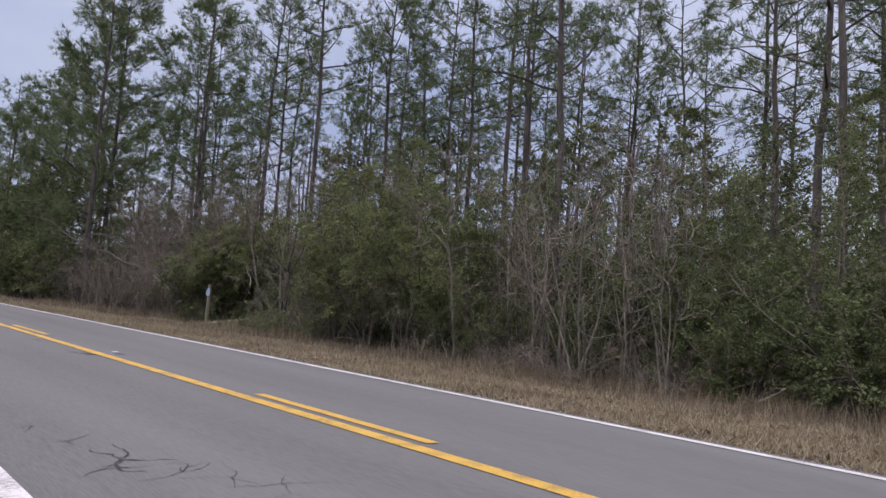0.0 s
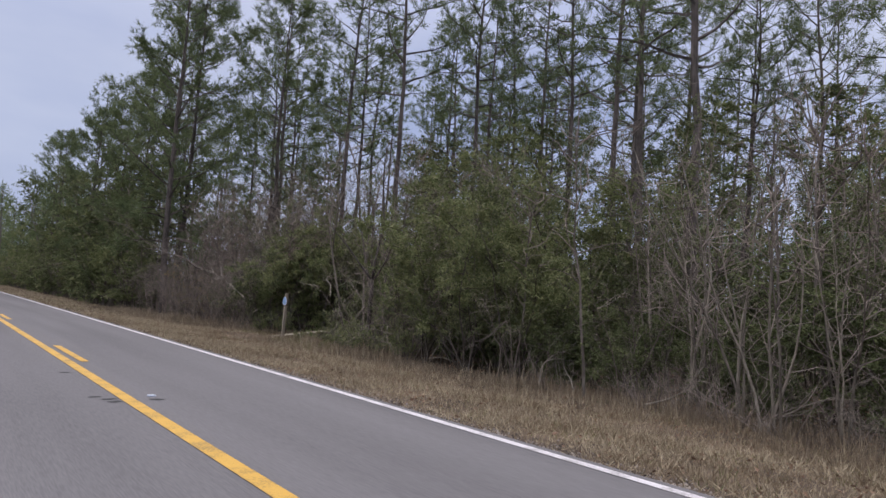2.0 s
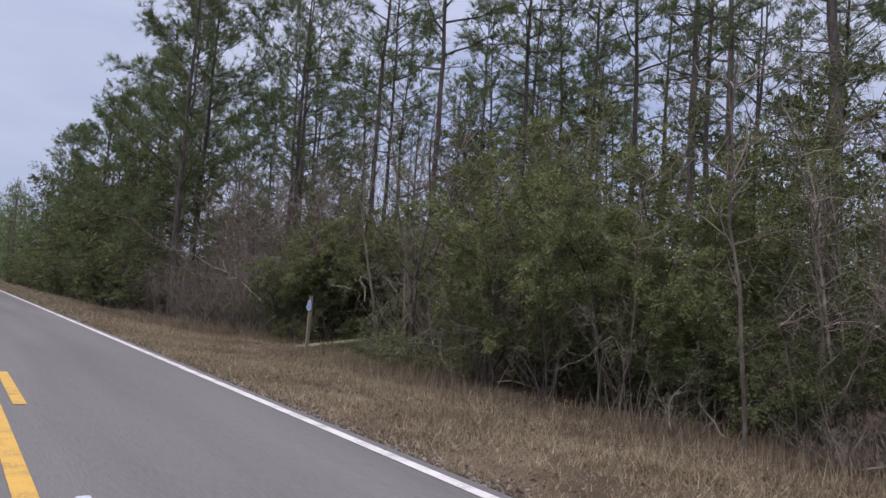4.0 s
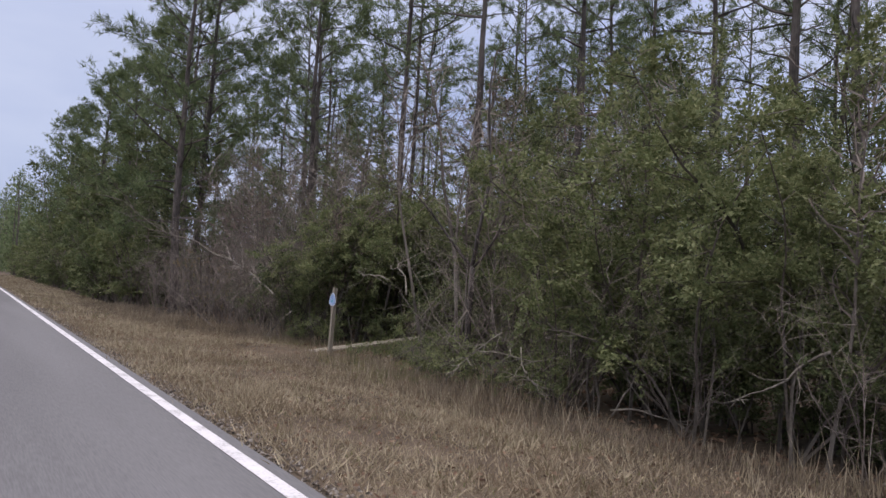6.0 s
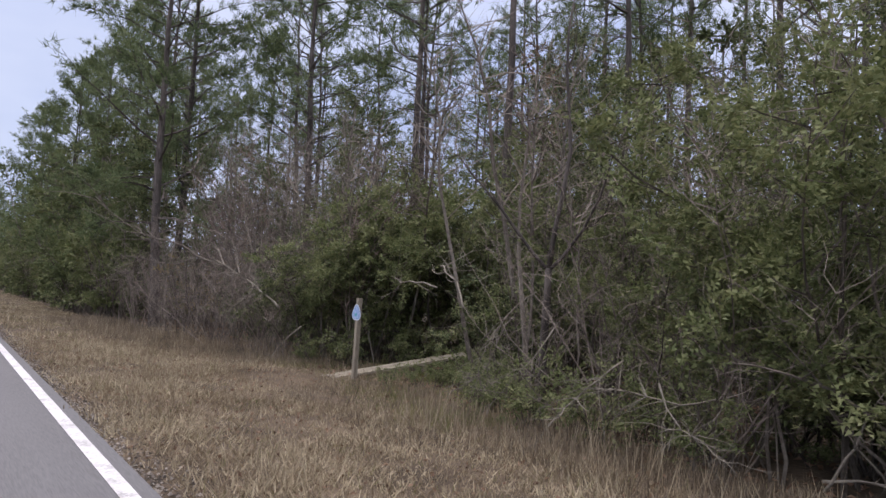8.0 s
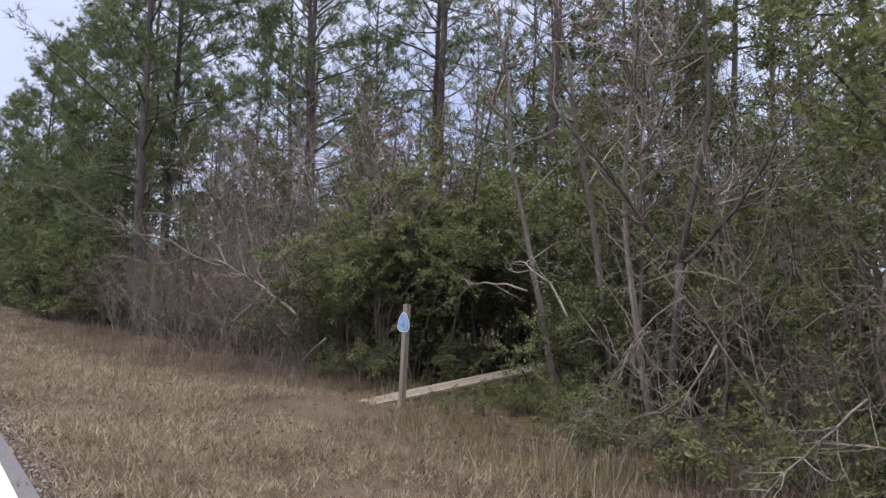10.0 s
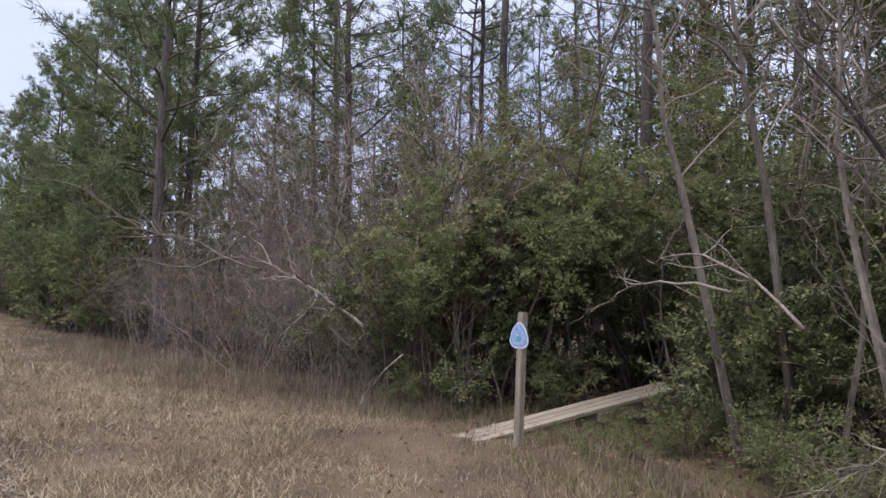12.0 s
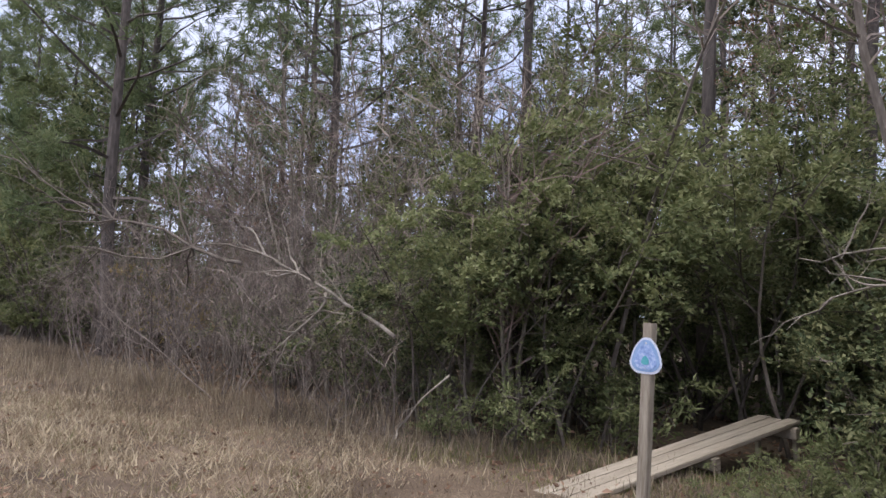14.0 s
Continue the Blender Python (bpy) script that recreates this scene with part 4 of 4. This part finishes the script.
def plank_bridge():
    ob = tagged(new("plank_bridge"), "narrow footbridge of three weathered planks over the ditch", "footbridge")
    length = 4.05
    ob.matrix_basis = pose(12.30, 26.31, -0.262, 0, -7.2, -4.0)
    rng = random.Random(3)
    for i in range(3):
        y0 = -0.27 + i * 0.182
        x0 = rng.uniform(-0.22, -0.1)
        me = box_mesh("plank", x0, y0, rng.uniform(-0.004, 0.004), length + rng.uniform(-0.2, 0.1), y0 + 0.172, 0.05, M_PLANK, 0.007)
        part("plank", me, ob)
    for x in (0.3, 2.0, 3.75):
        part("crossbeam", box_mesh("crossbeam", x - 0.05, -0.33, -0.14, x + 0.05, 0.33, -0.006, M_PLANK, 0.006), ob)
    for x in (2.0, 3.75):
        for s in (-0.25, 0.25):
            part("stake", box_mesh("stake", x + 0.052, s - 0.03, -0.8, x + 0.11, s + 0.03, -0.02, M_PLANK, 0.005), ob)
    return ob


plank_bridge()


# ---- fallen and hanging dead branches ----
def dead_branch(x, y, z, direction, length, radius, seed, label, drop=-0.03, side=6, mat=M_DEADWOOD):
    rng = np.random.default_rng(seed)
    limb, twigs = Geo(), Geo()
    p = bent((0, 0, 0), direction, length, 9, rng, 0.17, drop)
    limb.tube(p, np.linspace(radius * 0.55, radius * 0.15, 10), 6)
    for _ in range(side):
        i = rng.integers(2, 9)
        d = (p[i] - p[i - 1]) / np.linalg.norm(p[i] - p[i - 1]) + rng.normal(size=3) * 0.7
        q = bent(p[i], d, length * rng.uniform(0.15, 0.4), 4, rng, 0.2, drop)
        twigs.tube(q, np.linspace(radius * 0.3, radius * 0.1, 5), 4, False)
        for k in (2, 3, 4):
            e = (q[k] - q[k - 1]) / np.linalg.norm(q[k] - q[k - 1]) + rng.normal(size=3) * 0.6
            twigs.tube(bent(q[k], e, length * rng.uniform(0.06, 0.15), 2, rng, 0.2, drop), np.linspace(radius * 0.15, radius * 0.06, 3), 3, False)
    ob = new("dead_branch")
    part("limb", limb.mesh("limb", mat, True), ob)
    tagged(part("twig_spray", twigs.mesh("twig_spray", mat), ob), kind="stuff")
    tagged(ob, label, "branch", "dead branches in the thicket")
    ob.matrix_basis = pose(x, y, z)
    return ob


HANG = "pale dead branch hanging out of the thicket"
FELL = "pale dead branch lying at the thicket's foot"
TANGLE = "fallen pale branch with many bare twigs"
dead_branch(12.0, 28.8, 1.1, (-0.08, 2.7, 1.0), 3.0, 0.055, 1, HANG, 0.0, 11)
dead_branch(11.92, 30.3, 1.6, (-0.3, -0.35, -1), 1.3, 0.042, 2, HANG, -0.02, 5)
dead_branch(12.3, 22.0, 1.4, (-0.15, 2.2, 0.75), 3.6, 0.032, 3, HANG, -0.035, 7)
dead_branch(12.2, 22.6, 1.7, (-0.1, 1.4, 0.0), 1.6, 0.03, 4, HANG, -0.05, 5)
for k, (x, y, z, d) in enumerate(((12.5, 20.5, 1.7, (-0.5, 0.7, -1.0)), (12.4, 20.9, 1.3, (-0.5, 0.9, -0.9)), (12.6, 20.2, 1.2, (-0.7, 0.4, -1.0)), (12.2, 18.6, 0.9, (-0.9, 0.3, -0.5)), (12.1, 18.0, 0.7, (-0.6, -0.6, -0.3)), (12.3, 17.4, 0.6, (-0.5, 0.9, -0.2)))):
    dead_branch(x, y, z, d, 1.7, 0.022, 20 + k, TANGLE, -0.05, 16)
dead_branch(12.4, 16.28, -0.12, (0.2, -0.25, 0.75), 1.15, 0.035, 5, FELL, -0.02, 3)
dead_branch(12.8, 15.85, -0.12, (-0.2, 0.25, 0.8), 1.0, 0.03, 15, FELL, -0.02, 2)
dead_branch(12.4, 16.3, -0.03, (0.4, -1.3, 0.0), 1.4, 0.03, 16, FELL, 0.0, 4)
dead_branch(12.2, 13.1, 1.15, (0.0, 0.9, -0.3), 1.3, 0.034, 17, HANG, -0.02, 5)
for k, (x, y, l) in enumerate(((12.2, 10.9, 2.6), (12.0, 9.0, 2.2), (12.3, 8.0, 1.8), (11.9, 11.6, 1.5), (12.1, 6.9, 1.6), (12.2, 3.0, 1.8), (12.4, 4.4, 1.6), (12.3, 12.6, 1.4))):
    dead_branch(x, y, -0.12, (0.5, -1.0 if k % 3 else 0.8, 0.25), l, 0.036, 30 + k, FELL, -0.02, 9)
dead_branch(12.3, 28.1, 0.7, (-0.4, 0.45, -0.45), 0.95, 0.028, 10, FELL, -0.01, 5)
dead_branch(12.3, 33.8, 2.1, (-0.3, 7.6, 2.6), 8.2, 0.07, 14, "dark dead tree leaning through bare twigs", 0.0, 18, M_DARKSTEM)


# ---- dark forked tree beside the ditch ----
def forked_tree(x, y):
    """A dark crooked trunk that forks at head height into three spreading limbs."""
    rng = np.random.default_rng(77)
    trunk, twigs = Geo(), Geo()
    fork = np.array((-0.07, -0.18, 2.4))
    stem = np.array([(0, 0, -0.2), (0.03, -0.02, 0.6), (-0.02, -0.08, 1.3), (-0.04, -0.14, 1.9), fork])
    trunk.tube(stem, (0.085, 0.07, 0.064, 0.06, 0.056), 8)
    for k, (d, ln, r) in enumerate((((0.3, -1.05, 0.62), 2.2, 0.034), ((-0.62, 0.46, 0.85), 2.4, 0.036), ((-0.05, -0.05, 1.0), 4.6, 0.046))):
        p = bent(fork - np.array((0, 0, 0.05)), d, ln, 7, rng, 0.12, 0.03)
        trunk.tube(p, np.linspace(r, r * 0.3, 8), 6)
        for _ in range(9):
            i = rng.integers(2, 8)
            e = (p[i] - p[i - 1]) / np.linalg.norm(p[i] - p[i - 1]) + rng.normal(size=3) * 0.6
            q = bent(p[i], e, rng.uniform(0.4, 1.1), 4, rng, 0.2, 0.02)
            twigs.tube(q, np.linspace(r * 0.35, 0.004, 5), 4, False)
            for j in (2, 3, 4):
                twigs.tube(bent(q[j], rng.normal(size=3) + (0, 0, 0.4), rng.uniform(0.15, 0.4), 2, rng), (0.005, 0.004, 0.003), 3, False)
    ob = tagged(new("forked_tree"), "dark leafless crooked tree forking beside the ditch", "tree")
    part("trunk", trunk.mesh("trunk", M_PINEBARK, True), ob)
    tagged(part("twig_spray", twigs.mesh("twig_spray", M_DARKSTEM), ob), kind="stuff")
    ob.matrix_basis = pose(x, y, gz(x, y))


forked_tree(13.45, 21.35)


# ---- cracks, tar marks, a reflector and its painted shadow on the road ----
def crack(x, y, seed, length, width, heading):
    rng = np.random.default_rng(seed)
    v, f = [], []

    def run(px, py, a, ln, w):
        n = max(3, int(ln / 0.05))
        base = len(v)
        for i in range(n + 1):
            ww = 0.85 * w * rng.uniform(0.3, 1.3) * (1 - 0.8 * i / n)
            v.append((px - math.sin(a) * ww, py + math.cos(a) * ww, road_z(px) + 0.003))
            v.append((px + math.sin(a) * ww, py - math.cos(a) * ww, road_z(px) + 0.003))
            if i < n:
                f.append((base + 2 * i, base + 2 * i + 1, base + 2 * i + 3, base + 2 * i + 2))
            a += rng.normal() * 0.5
            px += math.cos(a) * ln / n
            py += math.sin(a) * ln / n
        return px, py

    for k in range(4):
        run(x, y, heading + k * 1.5 + rng.normal() * 0.3, length * rng.uniform(0.5, 1.0), width)
    geo = Geo()
    geo.add(v, f)
    part("crack", geo.mesh("crack", M_TAR_SHADOW), road, "dark crack in the asphalt")


for x, y, sd, ln, w, hd in ((1.33, 2.75, 1, 0.55, 0.012, 1.2), (1.25, 2.52, 2, 0.35, 0.014, 0.3), (1.2, 3.5, 3, 0.4, 0.006, 2.0), (1.55, 2.2, 4, 0.6, 0.006, 0.8), (1.75, 1.9, 5, 0.5, 0.005, 2.6), (1.1, 4.2, 6, 0.4, 0.005, 1.0), (1.95, 1.6, 7, 0.5, 0.005, 0.1)):
    crack(x, y, sd, ln, w, hd)


def tar_shadow_mark(x, y, width, length, mat, label, name="tar_shadow_mark", z=0.004):
    rng = np.random.default_rng(int(x * 100 + y * 10))
    n = 14
    v = []
    for i in range(n):
        a = i * 2 * math.pi / n
        r = rng.uniform(0.75, 1.15)
        px, py = x + math.cos(a) * width / 2 * r, y + math.sin(a) * length / 2 * r
        v.append((px, py, road_z(px) + z))
    geo = Geo()
    geo.add(v, [tuple(range(n))])
    part(name, geo.mesh(name, mat), road, label)


# worn marks; the one at (3.72, 9.92) is the reflector's shadow, painted on
for x, y, w, l in ((3.23, 9.85, 0.18, 0.10), (3.20, 10.06, 0.2, 0.07), (3.08, 10.28, 0.16, 0.06), (3.72, 9.92, 0.2, 0.1), (3.12, 12.75, 0.16, 0.1)):
    tar_shadow_mark(x, y, w, l, M_TAR_SHADOW, "dark worn mark or painted reflector shadow on the asphalt")
reflector = tagged(new("road_reflector", box_mesh("road_reflector", -0.05, -0.05, 0, 0.05, 0.05, 0.018, M_SIGNWHITE, 0.008)), "small pale raised reflector on the asphalt", "reflector")
reflector.matrix_basis = pose(3.72, 10.2, road_z(3.72) - 0.002)
